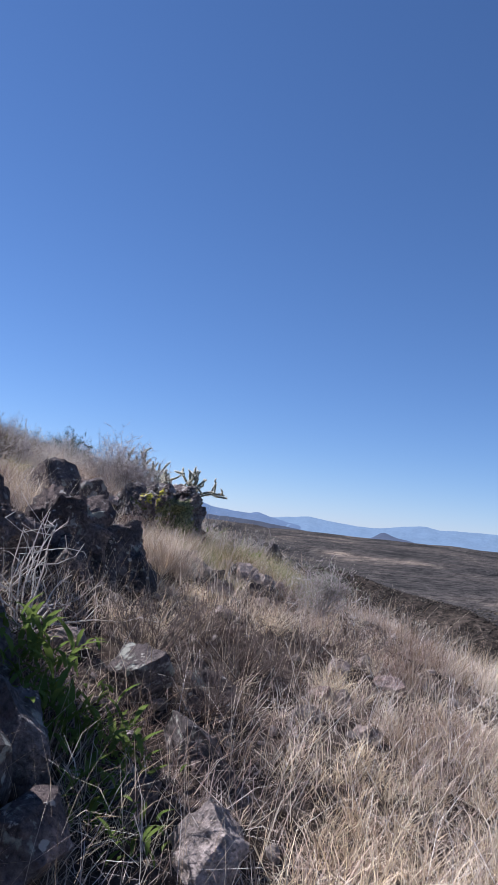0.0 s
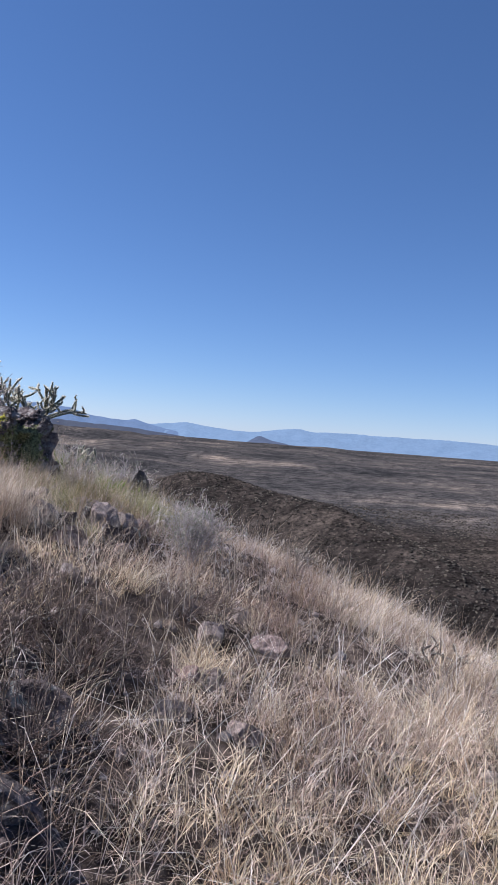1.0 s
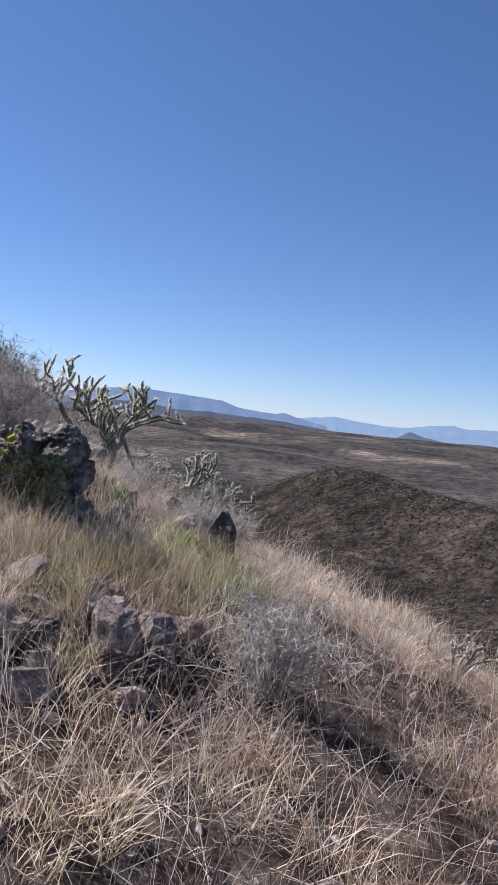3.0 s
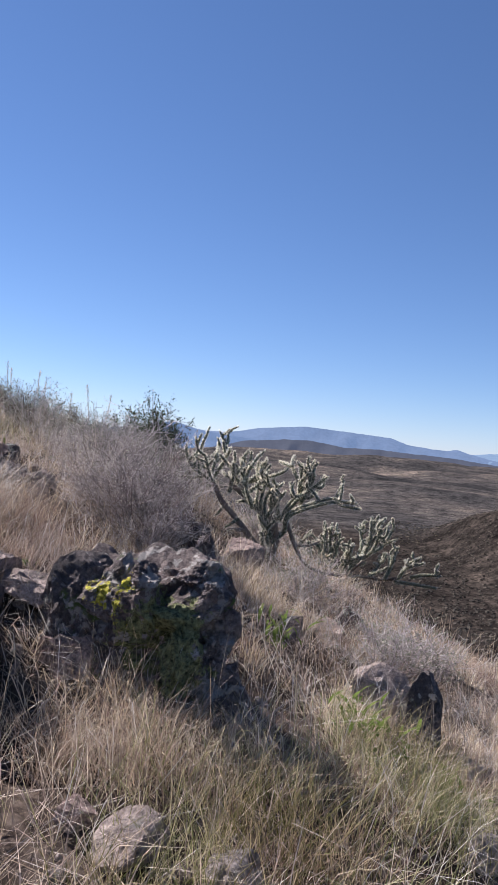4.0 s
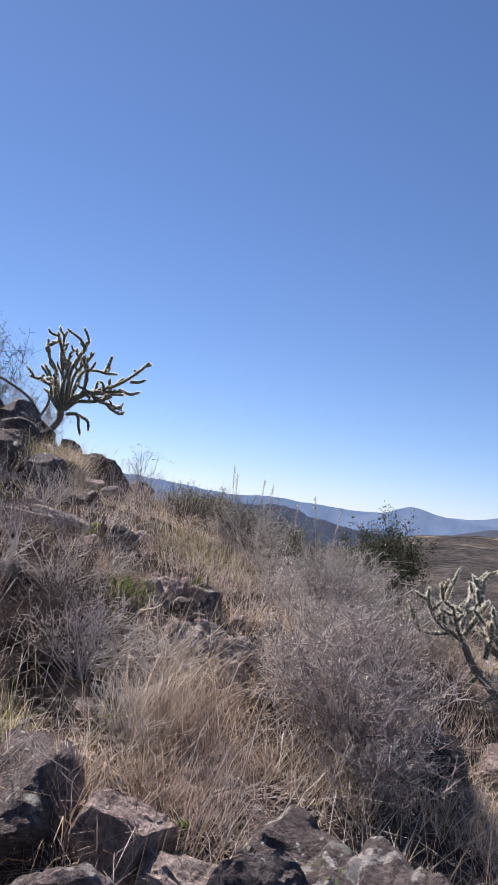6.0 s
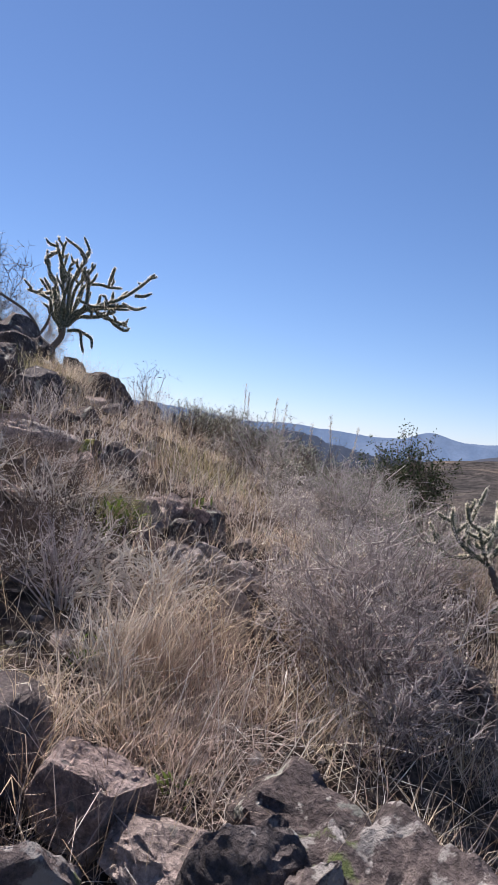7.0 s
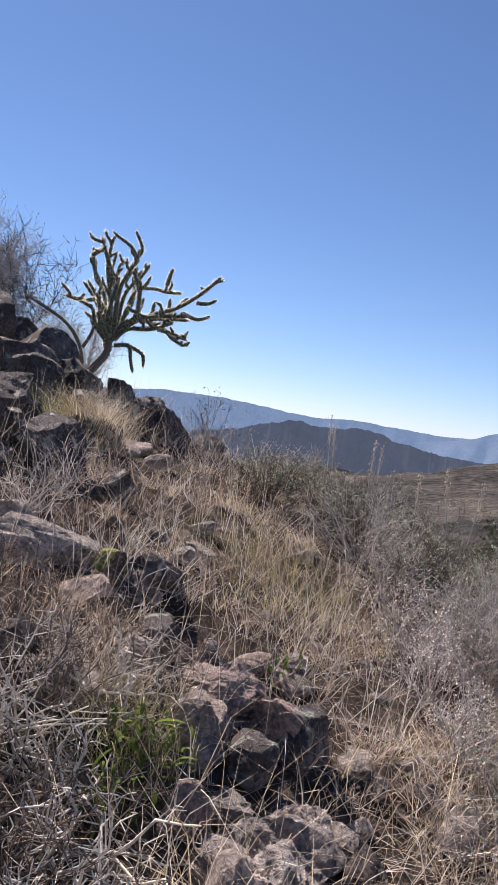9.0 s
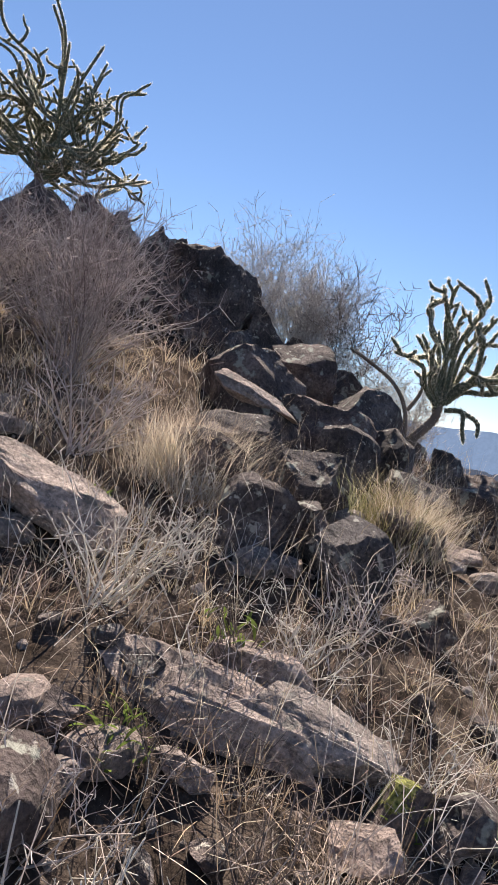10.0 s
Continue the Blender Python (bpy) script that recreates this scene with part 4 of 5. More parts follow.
for n, (x, y, w, h) in enumerate(((-4.15, 13.5, 0.9, 0.55), (-3.6, 13.25, 0.8, 0.5), (-3.15, 13.5, 0.8, 0.55), (-4.6, 13.75, 0.8, 0.5), (-2.7, 13.1, 0.8, 0.5), (-2.5, 13.9, 0.9, 0.55), (-3.3, 14.3, 0.9, 0.6), (-4.1, 14.5, 0.9, 0.6), (-2.2, 12.5, 0.7, 0.45), (-5.2, 13.6, 0.7, 0.4))):
    shrub("sage_shrub", "low grey-green shrub with small dull leaves", x, y, w, h, 210 + n, DARK_TWIG if n % 2 else TWIG, SAGE, 34, 7, 3, 1500, 0.011)
for n, (x, y, w, h) in enumerate(((-3.0, 10.2, 0.8, 0.34), (-3.25, 10.35, 0.7, 0.3), (-2.75, 10.05, 0.7, 0.3), (-3.45, 10.6, 0.7, 0.3), (-2.55, 10.2, 0.6, 0.28))):
    shrub("dead_brush", "curling bleached dead branches over dark soil", x, y, w, h, 240 + n, WHITE_TWIG, None, 14, 4, 2, thick=0.007, wander=0.75, spread=1.2, category="dead branches")


def stalk(x, y, height, seed):
    """A dry flower stalk with a feathery seed head."""
    rng = np.random.default_rng(seed)
    root = tagged(new("flower_stalk"), "tall dry flower stalk with a pale feathery head", "flower stalk", "flower stalks")
    root.location = (x, y, float(ground_z(x, y)))
    line = bent(rng, (0, 0, 0), (0, 0, 1), height, 8, 0.03)
    part("stem", mesh_of("stem", *tubes([(line, np.linspace(0.006, 0.002, 9))], 5)), WHITE_TWIG, root)
    k = rng.uniform(0.62, 1, 160)
    pts = np.stack([np.interp(k * 8, np.arange(9), line[:, a]) for a in range(3)], 1) + rng.normal(size=(160, 3)) * (0.011, 0.011, 0.01)
    part("seed_head", mesh_of("seed_head", *flecks(rng, pts, 0.008), False), STRAW, root)


for n, (x, y, h) in enumerate(((-5.0, 14.9, 0.85), (-4.75, 15.4, 0.8), (-4.3, 15.2, 1.0), (-4.2, 15.3, 0.95), (-5.9, 15.6, 0.9), (-6.0, 15.7, 1.0), (-5.5, 15.9, 1.0))):
    stalk(x, y, h, 60 + n)


# ---- cholla cactus ----
def smooth_line(pts, step):
    pts = np.asarray(pts, float)
    ext = np.vstack([2 * pts[0] - pts[1], pts, 2 * pts[-1] - pts[-2]])
    out = []
    for a in range(1, len(ext) - 2):
        p0, p1, p2, p3 = ext[a - 1 : a + 3]
        n = max(2, int(np.linalg.norm(p2 - p1) / step))
        t = np.arange(n)[:, None] / n
        out.append(0.5 * (2 * p1 + (p2 - p0) * t + (2 * p0 - 5 * p1 + 4 * p2 - p3) * t**2 + (3 * p1 - p0 - 3 * p2 + p3) * t**3))
    return np.vstack(out + [pts[-1:]])


class Cholla:
    """A cholla: jointed stems in a plane that faces its viewer, each a part with its spines. u runs along the plane, h is up."""

    def __init__(self, name, label, x, y, turn, seed, lift=0.0, depth=0.35, r=0.018, reach=0.12, size=1.0):
        self.size, self.thin = size, 1.0
        self.rng = np.random.default_rng(seed)
        self.root = tagged(new(name), label, "cactus", "cholla cacti")
        self.root.matrix_world = pose(x, y, float(ground_z(x, y)) + lift, 0, 0, turn)
        self.depth, self.r, self.reach = depth, r, reach

    def stem(self, name, pts, r0, r1, spiny=1500, mat=None):
        line = smooth_line(pts, 0.022)
        n = len(line)
        k = np.arange(n)
        rad = np.linspace(r0, r1, n) * (1 + 0.14 * (-1.0) ** k)
        rad[-1] *= 0.45
        rad[-2:-1] *= 0.85
        ob = part(name, mesh_of(name, *tubes([(line, rad)], 8)), mat or CACTUS, self.root)
        length = np.linalg.norm(np.diff(line, axis=0), axis=1).sum()
        if spiny:
            m = max(8, int(spiny * length * self.thin))
            at = self.rng.integers(0, n, m)
            out = self.rng.normal(size=(m, 3))
            out /= np.linalg.norm(out, axis=1, keepdims=True)
            start = line[at] + out * rad[at, None] * 0.9
            tip = start + (out + self.rng.normal(size=(m, 3)) * 0.4) * self.rng.uniform(0.5, 1.15, (m, 1)) * min(0.022, 0.7 * r0 + 0.005)
            side = np.cross(out, self.rng.normal(size=(m, 3)))
            side *= 0.0027 / (np.linalg.norm(side, axis=1, keepdims=True) + 1e-9)
            v = np.stack([start - side, start + side, tip], 1).reshape(-1, 3)
            part("spine_coat", mesh_of("spine_coat", v, np.arange(3 * m), np.full(m, 3), False), SPINE, ob, "pale straw-coloured spines")
        return line

    def side(self, line, r, reach, spiny, mat, share=0.4):
        """A short joint off a stem, turned up and out."""
        rng = self.rng
        at = line[min(len(line) - 1, int(len(line) * rng.uniform(share, 0.98)))]
        way = np.array([rng.normal() * 0.8, rng.normal() * 0.8, rng.uniform(-0.1, 1.0)]) + 0.5 * (line[-1] - line[0]) / (np.linalg.norm(line[-1] - line[0]) + 1e-6)
        way /= np.linalg.norm(way)
        long = reach * rng.uniform(0.45, 1.3)
        bow = rng.normal(size=3) * 0.12 * long
        return self.stem("joint", [at, at + 0.5 * long * way + bow, at + long * way + (0, 0, 0.15 * long)], r * 0.85, r * 0.7, spiny, mat)

    def arm(self, *uh, r=None, joints=2, deep=0.0, spiny=1350, mat=None, name="branch", reach=None):
        """A branch through the (u, h) places, with side joints on its outer part and smaller ones on those."""
        rng, r, reach = self.rng, r or self.r, reach or self.reach
        uh = np.array(uh, float).reshape(-1, 2) * self.size
        uh[1:-1] += rng.normal(size=uh[1:-1].shape) * 0.012
        side = deep + self.depth * rng.uniform(-1, 1)
        k = np.linspace(0, 1, len(uh))
        pts = np.stack([uh[:, 0], side * (0.25 + 0.75 * k) * np.clip(uh[:, 1] / 0.6, 0, 1.2), uh[:, 1]], 1)
        line = self.stem(name, pts, r * 1.1, r * 0.8, spiny, mat)
        if joints > 2 and rng.uniform() < 0.55:
            twin = pts + np.outer(k, rng.normal(size=3) * (0.09, 0.15, 0.07))
            self.stem(name, twin, r, r * 0.75, spiny, mat)
        for _ in range(joints):
            small = self.side(line, r, reach, spiny, mat)
            if rng.uniform() < 0.4:
                self.side(small, r * 0.9, 0.7 * reach, spiny, mat, 0.6)


def tall_cholla():
    c = Cholla("cholla", "tall spiny branching cholla cactus among rocks on the skyline", -8.45, 14.17, 50, 5, 0.2, 0.45, 0.0235, 0.13, 0.93)
    bark = dict(joints=0, spiny=200, mat=DEAD_STEM)
    c.arm(-0.03, -0.25, 0.00, 0.00, 0.11, 0.16, 0.20, 0.33, 0.24, 0.50, r=0.05, name="trunk", **bark)
    c.arm(-0.03, -0.2, -0.02, 0.05, -0.12, 0.39, -0.31, 0.62, -0.62, 0.80, -0.81, 0.89, r=0.022, **bark)
    c.arm(-0.08, 0.36, -0.01, 0.53, 0.03, 0.75, r=0.02, **bark)
    c.arm(0.21, 0.37, 0.10, 0.74, -0.01, 0.95, -0.16, 1.19, joints=5)
    c.arm(0.19, 0.43, 0.10, 1.06, -0.04, 1.30, -0.08, 1.54, joints=5)
    c.arm(-0.07, 1.49, 0.04, 1.53, joints=2)
    c.arm(0.25, 0.53, 0.18, 1.07, 0.12, 1.39, 0.13, 1.71, joints=5)
    c.arm(0.14, 1.36, 0.02, 1.65, joints=2)
    c.arm(0.27, 0.53, 0.28, 1.08, 0.41, 1.33, 0.45, 1.49, 0.35, 1.61, joints=5)
    c.arm(0.29, 0.63, 0.34, 1.09, 0.50, 1.31, 0.61, 1.47, joints=5)
    c.arm(0.33, 0.67, 0.46, 1.14, 0.67, 1.26, 0.87, 1.26, 1.07, 1.28, joints=2)
    c.arm(0.85, 1.27, 0.88, 1.42, joints=0)
    c.arm(0.26, 0.50, 0.57, 0.80, 0.97, 0.98, 1.23, 1.18, 1.45, 1.38, joints=5)
    c.arm(1.24, 1.11, 1.37, 1.14, 1.49, 1.18, joints=0)
    c.arm(1.10, 0.96, 1.29, 0.94, 1.46, 1.01, joints=0)
    c.arm(0.34, 0.61, 0.57, 0.80, 0.84, 0.74, 0.98, 0.64, 1.12, 0.58, joints=5)
    c.arm(0.81, 0.72, 1.00, 0.70, 1.19, 0.65, joints=2)
    c.arm(0.30, 0.44, 0.45, 0.46, 0.51, 0.28, 0.56, 0.14, joints=0)
    c.arm(0.45, 0.47, 0.63, 0.39, 0.68, 0.23, joints=0)
    c.arm(-0.01, 0.95, -0.15, 0.91, -0.31, 0.91, joints=2)
    c.arm(0.70, 0.82, 0.72, 1.01, joints=0)
    c.arm(0.82, 0.85, 0.82, 1.03, joints=0)
    c.arm(0.91, 0.91, 0.90, 1.09, joints=0)
    c.arm(0.25, 0.53, 0.35, 0.77, 0.45, 1.01, 0.45, 1.27, joints=5)
    c.arm(0.31, 0.60, 0.50, 0.82, 0.53, 1.12, 0.50, 1.21, joints=5)
    c.arm(0.22, 0.50, 0.18, 0.75, 0.23, 0.98, 0.27, 1.24, joints=5)
    c.arm(0.21, 0.46, 0.10, 0.61, 0.02, 0.79, joints=5)
    c.arm(0.27, 0.53, 0.42, 0.72, 0.70, 0.83, 1.11, 0.87, joints=5)
    c.arm(0.29, 0.51, 0.46, 0.66, 0.71, 0.69, 0.96, 0.79, joints=5)
    c.arm(0.22, 0.56, 0.28, 0.83, 0.22, 1.14, 0.24, 1.34, joints=5)
    c.arm(0.22, 0.50, 0.14, 0.68, 0.07, 0.96, joints=5)


def low_cholla():
    c = Cholla("cholla", "spiny cholla cactus leaning over dry grass", -1.12, 13.15, 14, 8, -0.634 - float(ground_z(-1.12, 13.15)), 0.35, 0.018, 0.16, 0.97)
    c.thin = 1.35
    bark = dict(joints=0, spiny=250, mat=DEAD_STEM)
    c.arm(0.00, 0.00, -0.13, 0.25, -0.34, 0.49, -0.50, 0.67, -0.63, 0.86, r=0.034, name="trunk", **bark)
    c.arm(0.02, 0.00, 0.05, 0.23, -0.05, 0.51, -0.26, 0.69, -0.47, 0.84, r=0.034, name="trunk", **bark)
    c.arm(-0.63, 0.86, -0.83, 0.99, -0.95, 1.12, -0.95, 1.25, joints=4)
    c.arm(-0.76, 0.91, -0.89, 0.86, -1.04, 0.91, -1.08, 1.02, joints=4)
    c.arm(-0.65, 0.87, -0.70, 0.98, -0.73, 1.14, joints=4)
    c.arm(-0.67, 0.92, -0.63, 1.11, -0.62, 1.23, joints=4)
    c.arm(-0.63, 0.92, -0.52, 1.12, -0.56, 1.30, joints=4)
    c.arm(-0.52, 1.12, -0.46, 1.24, joints=0)
    c.arm(-0.26, 0.69, -0.37, 0.87, -0.49, 0.96, joints=4)
    c.arm(-0.34, 0.84, -0.18, 0.95, -0.13, 1.09, joints=4)
    c.arm(-0.27, 0.75, -0.08, 0.90, 0.07, 0.99, joints=4)
    c.arm(-0.31, 0.88, -0.33, 1.02, joints=4)
    c.arm(0.04, 0.26, 0.14, 0.43, 0.17, 0.56, 0.29, 0.67, 0.57, 0.77, 0.70, 0.76, 0.85, 0.77, joints=4)
    c.arm(0.16, 0.59, 0.31, 0.76, 0.43, 0.90, 0.55, 1.01, joints=4)
    c.arm(0.29, 0.70, 0.29, 0.89, 0.30, 1.12, joints=4)
    c.arm(0.30, 0.89, 0.19, 1.08, 0.22, 1.19, joints=0)
    c.arm(0.19, 1.08, 0.06, 1.12, joints=0)
    c.arm(0.07, 0.59, 0.06, 0.86, joints=4)
    c.arm(-0.05, 0.51, -0.00, 0.64, 0.06, 0.75, joints=4)
    c.arm(-0.12, 0.57, -0.11, 0.77, -0.06, 0.96, joints=4)
    c.arm(-0.00, 0.23, -0.02, 0.42, 0.07, 0.55, joints=4)
    c.arm(-0.03, 0.13, -0.07, 0.28, -0.03, 0.45, joints=4)
    c.arm(0.17, 0.50, 0.26, 0.24, 0.38, 0.08, 0.56, 0.01, 0.82, -0.03, r=0.022, **bark)
    c.arm(0.29, 0.25, 0.42, 0.26, 0.56, 0.30, r=0.016, **bark)
    c.arm(-0.34, 0.49, -0.47, 0.40, joints=0, spiny=800)
    c.arm(-0.47, 0.64, -0.59, 0.50, joints=0, spiny=800)
    c.arm(-0.27, 0.38, -0.45, 0.39, r=0.02, **bark)
    c.arm(-0.2, 0.62, -0.3, 0.86, -0.26, 1.06, joints=4)
    c.arm(-0.45, 0.78, -0.4, 0.95, -0.42, 1.1, joints=4)
    c.arm(-0.8, 0.97, -0.84, 1.1, -0.8, 1.2, joints=2)
    c.arm(0.1, 0.5, 0.2, 0.72, 0.4, 0.8, 0.5, 0.9, joints=4)
    c.arm(0.02, 0.3, -0.06, 0.62, 0.0, 0.85, joints=4)
    c.arm(0.3, 0.68, 0.38, 0.95, 0.36, 1.06, joints=6)
    c.arm(-0.15, 0.6, -0.25, 0.72, -0.38, 0.74, joints=6)
    c.arm(0.04, -0.4, 0.03, 0.0, 0.08, 0.3, 0.02, 0.6, r=0.032, name="trunk", **bark)


def sprawling_cholla():
    c = Cholla("cholla", "low sprawling cholla cactus with many upright joints", -1.57, 19.97, 12, 12, -2.164 - float(ground_z(-1.57, 19.97)), 0.6, 0.031, 0.19, 1.58)
    c.thin = 1.2
    bark = dict(joints=0, spiny=300, mat=DEAD_STEM)
    c.arm(-0.00, 0.01, -0.25, 0.21, -0.47, 0.33, r=0.028, name="trunk", **bark)
    c.arm(-0.00, 0.01, 0.34, 0.19, 0.76, 0.19, 1.07, 0.29, r=0.028, name="trunk", **bark)
    c.arm(-0.00, 0.03, 0.22, 0.20, 0.43, 0.43, r=0.028, name="trunk", **bark)
    c.arm(-0.33, 0.26, -0.40, 0.39, -0.46, 0.46, joints=6)
    c.arm(-0.23, 0.21, -0.30, 0.40, -0.31, 0.55, joints=6)
    c.arm(-0.17, 0.17, -0.19, 0.41, -0.24, 0.52, joints=6)
    c.arm(-0.09, 0.18, -0.07, 0.45, -0.08, 0.59, joints=6)
    c.arm(-0.05, 0.18, -0.04, 0.50, -0.04, 0.77, joints=6)
    c.arm(-0.01, 0.19, 0.04, 0.46, 0.03, 0.71, joints=6)
    c.arm(0.02, 0.19, 0.12, 0.47, 0.15, 0.72, joints=6)
    c.arm(0.10, 0.19, 0.22, 0.44, 0.28, 0.66, joints=6)
    c.arm(0.18, 0.24, 0.24, 0.40, 0.35, 0.49, joints=6)
    c.arm(0.36, 0.37, 0.44, 0.57, 0.41, 0.82, joints=6)
    c.arm(0.42, 0.43, 0.50, 0.65, 0.50, 0.89, joints=6)
    c.arm(0.43, 0.45, 0.57, 0.66, 0.67, 0.88, joints=6)
    c.arm(0.47, 0.46, 0.70, 0.59, 0.83, 0.81, joints=6)
    c.arm(0.45, 0.45, 0.56, 0.58, 0.60, 0.82, joints=6)
    c.arm(0.53, 0.23, 0.64, 0.35, 0.67, 0.43, joints=6)
    c.arm(0.72, 0.20, 0.79, 0.36, 0.80, 0.52, joints=6)
    c.arm(0.88, 0.23, 0.95, 0.37, 1.07, 0.46, joints=6)
    c.arm(1.03, 0.26, 1.18, 0.31, 1.36, 0.33, joints=2)
    c.arm(0.84, 0.19, 1.08, 0.17, 1.35, 0.15, joints=0)
    c.arm(0.30, 0.21, 0.32, 0.37, 0.28, 0.48, joints=6)
    c.arm(0.08, 0.04, -0.16, 0.06, -0.40, 0.16, joints=2)
    c.arm(-0.00, 0.01, 0.19, 0.05, 0.46, 0.10, joints=2)
    c.arm(-0.04, 0.03, -0.12, 0.10, -0.32, 0.09, joints=2)
    c.arm(0.15, 0.12, 0.05, 0.31, -0.03, 0.42, joints=6)
    c.arm(0.22, 0.16, 0.33, 0.33, 0.44, 0.34, joints=6)


def crest_cholla():
    c = Cholla("cholla", "tall densely branched cholla on the rocky crest", -11.72, 10.68, 66, 21, 0.06, 0.7, 0.02, 0.2)
    c.thin = 0.55
    bark = dict(joints=0, spiny=250, mat=DEAD_STEM)
    c.arm(0.03, -0.95, 0.02, -0.4, 0, 0, -0.05, 0.4, -0.1, 0.75, r=0.06, name="trunk", **bark)
    rng = np.random.default_rng(3)
    for n in range(22):
        a = rng.uniform(-1.8, 1.8)
        out = rng.uniform(0.45, 1.0)
        u, h = -0.1 + 1.4 * out * math.sin(a), 0.8 + 1.5 * out * math.cos(a)
        mu, mh = 0.5 * u + rng.uniform(-0.3, 0.3), 0.6 + 0.45 * (h - 0.6) + rng.uniform(-0.2, 0.2)
        deep = rng.uniform(-0.6, 0.6)
        sag = rng.uniform(-0.35, 0.25)
        c.arm(-0.08, rng.uniform(0.35, 0.75), 0.5 * mu + rng.uniform(-0.2, 0.2), 0.3 + 0.5 * mh + rng.uniform(-0.15, 0.15), mu, mh, 0.5 * (mu + u) + rng.uniform(-0.2, 0.2), 0.5 * (mh + h) + sag, u, h, joints=5, deep=deep)
        for _ in range(2):
            bend = rng.choice((-1, 1)) * rng.uniform(0.2, 0.5)
            c.arm(mu, mh, mu + 0.6 * bend, mh + rng.uniform(-0.05, 0.15), mu + bend, mh + rng.uniform(0.05, 0.4), joints=3, deep=deep, reach=0.2)
    c.arm(0.0, 0.5, 0.35, 0.35, 0.65, 0.2, 0.95, 0.25, joints=5)
    c.arm(0.1, 0.6, 0.5, 0.6, 0.95, 0.85, joints=5)
    c.arm(0.05, 0.4, 0.3, 0.2, 0.55, -0.05, 0.75, -0.1, joints=5)


tall_cholla()
low_cholla()
sprawling_cholla()
crest_cholla()


def dead_cholla(x, y, seed, size=0.4):
    c = Cholla("dead_cholla", "small dead cholla skeleton with bare crooked branches in straw", x, y, 0, seed, 0, 0.2)
    for n in range(7):
        u = c.rng.uniform(-1, 1) * size
        c.arm(0.1 * u, 0, 0.5 * u, 0.3 * size, u, size * c.rng.uniform(0.4, 0.9), r=0.011, joints=2, spiny=400, mat=DEAD_STEM, reach=0.1)


dead_cholla(2.8, 6.75, 31, 0.26)
dead_cholla(2.35, 9.6, 32, 0.34)


# ---- green herbs ----
def leaf_mesh(name, length, width):
    s = np.linspace(0, 1, 5)
    w = width * np.array([0.25, 0.8, 1.0, 0.7, 0.02]) / 2
    z = length * (s * 0.75 + 0.1 * s - 0.25 * s * s)
    y = length * (0.25 * s + 0.5 * s * s)
    v = np.stack([np.stack([-w, y, z + 0.25 * w], 1), np.stack([0 * w, y, z], 1), np.stack([w, y, z + 0.25 * w], 1)], 1)
    f, n = grid_faces(5, 3)
    return mesh_of(name, v, f, n)


LEAVES = [leaf_mesh("leaf", l, w) for l, w in ((0.16, 0.03), (0.12, 0.03), (0.2, 0.035))]


def herb(x, y, count, size, seed, label, mat=GREEN, lift=0.0):
    rng = np.random.default_rng(seed)
    root = tagged(new("green_plant"), label, "plant", "green plants")
    root.location = (x, y, float(ground_z(x, y)) + lift)
    for _ in range(int(1.9 * count)):
        ob = part("leaf", LEAVES[rng.integers(3)], mat, root)
        k = 0.62 * size * rng.uniform(0.5, 1.2)
        ob.matrix_basis = pose(*(rng.normal(size=2) * 0.065 * size), rng.uniform(0, 0.17) * size, rng.uniform(-25, 15), 0, rng.uniform(0, 360)) @ Matrix.Scale(k, 4)


LUSH = "leafy green plant growing in the shade of boulders"
for n, (x, y, count, size, lift) in enumerate(((-0.5, 3.95, 40, 1.5, 0.1), (-0.25, 3.85, 36, 1.3, 0.0), (-0.1, 3.72, 30, 1.2, 0.0), (-0.65, 4.1, 34, 1.5, 0.15), (-0.4, 3.7, 36, 1.4, 0.05), (-0.15, 3.45, 26, 1.1, 0.0), (0.0, 3.35, 18, 0.9, 0.0))):
    herb(x, y, count, size, 80 + n, LUSH, lift=lift)
for n, (x, y, count, size) in enumerate(((0.4, 9.3, 30, 1.1), (0.28, 9.5, 20, 1.0), (0.75, 9.3, 24, 0.9), (-0.33, 10.15, 26, 1.1), (-3.12, 10.58, 30, 0.9), (-3.05, 10.4, 20, 0.7), (-4.72, 10.88, 16, 0.6),
                                         (-4.3, 10.3, 16, 0.7), (-1.55, 9.3, 12, 0.6), (-2.2, 9.5, 10, 0.7), (-4.85, 10.85, 18, 0.8), (-4.38, 10.35, 18, 0.7), (-4.02, 11.12, 12, 0.5), (-1.3, 8.6, 12, 0.6), (-3.3, 11.5, 14, 0.7), (-5.7, 10.5, 14, 0.8))):
    herb(x, y, count, size, 95 + n, "bright green herb among dry grass and stones")


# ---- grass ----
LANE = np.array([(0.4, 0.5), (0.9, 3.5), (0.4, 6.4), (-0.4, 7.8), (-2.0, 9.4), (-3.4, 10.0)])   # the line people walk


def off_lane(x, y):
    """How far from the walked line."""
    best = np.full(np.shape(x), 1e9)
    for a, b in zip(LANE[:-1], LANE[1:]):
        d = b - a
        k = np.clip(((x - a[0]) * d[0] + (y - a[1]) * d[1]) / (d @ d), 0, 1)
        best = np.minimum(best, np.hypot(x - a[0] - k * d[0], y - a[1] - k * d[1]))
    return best


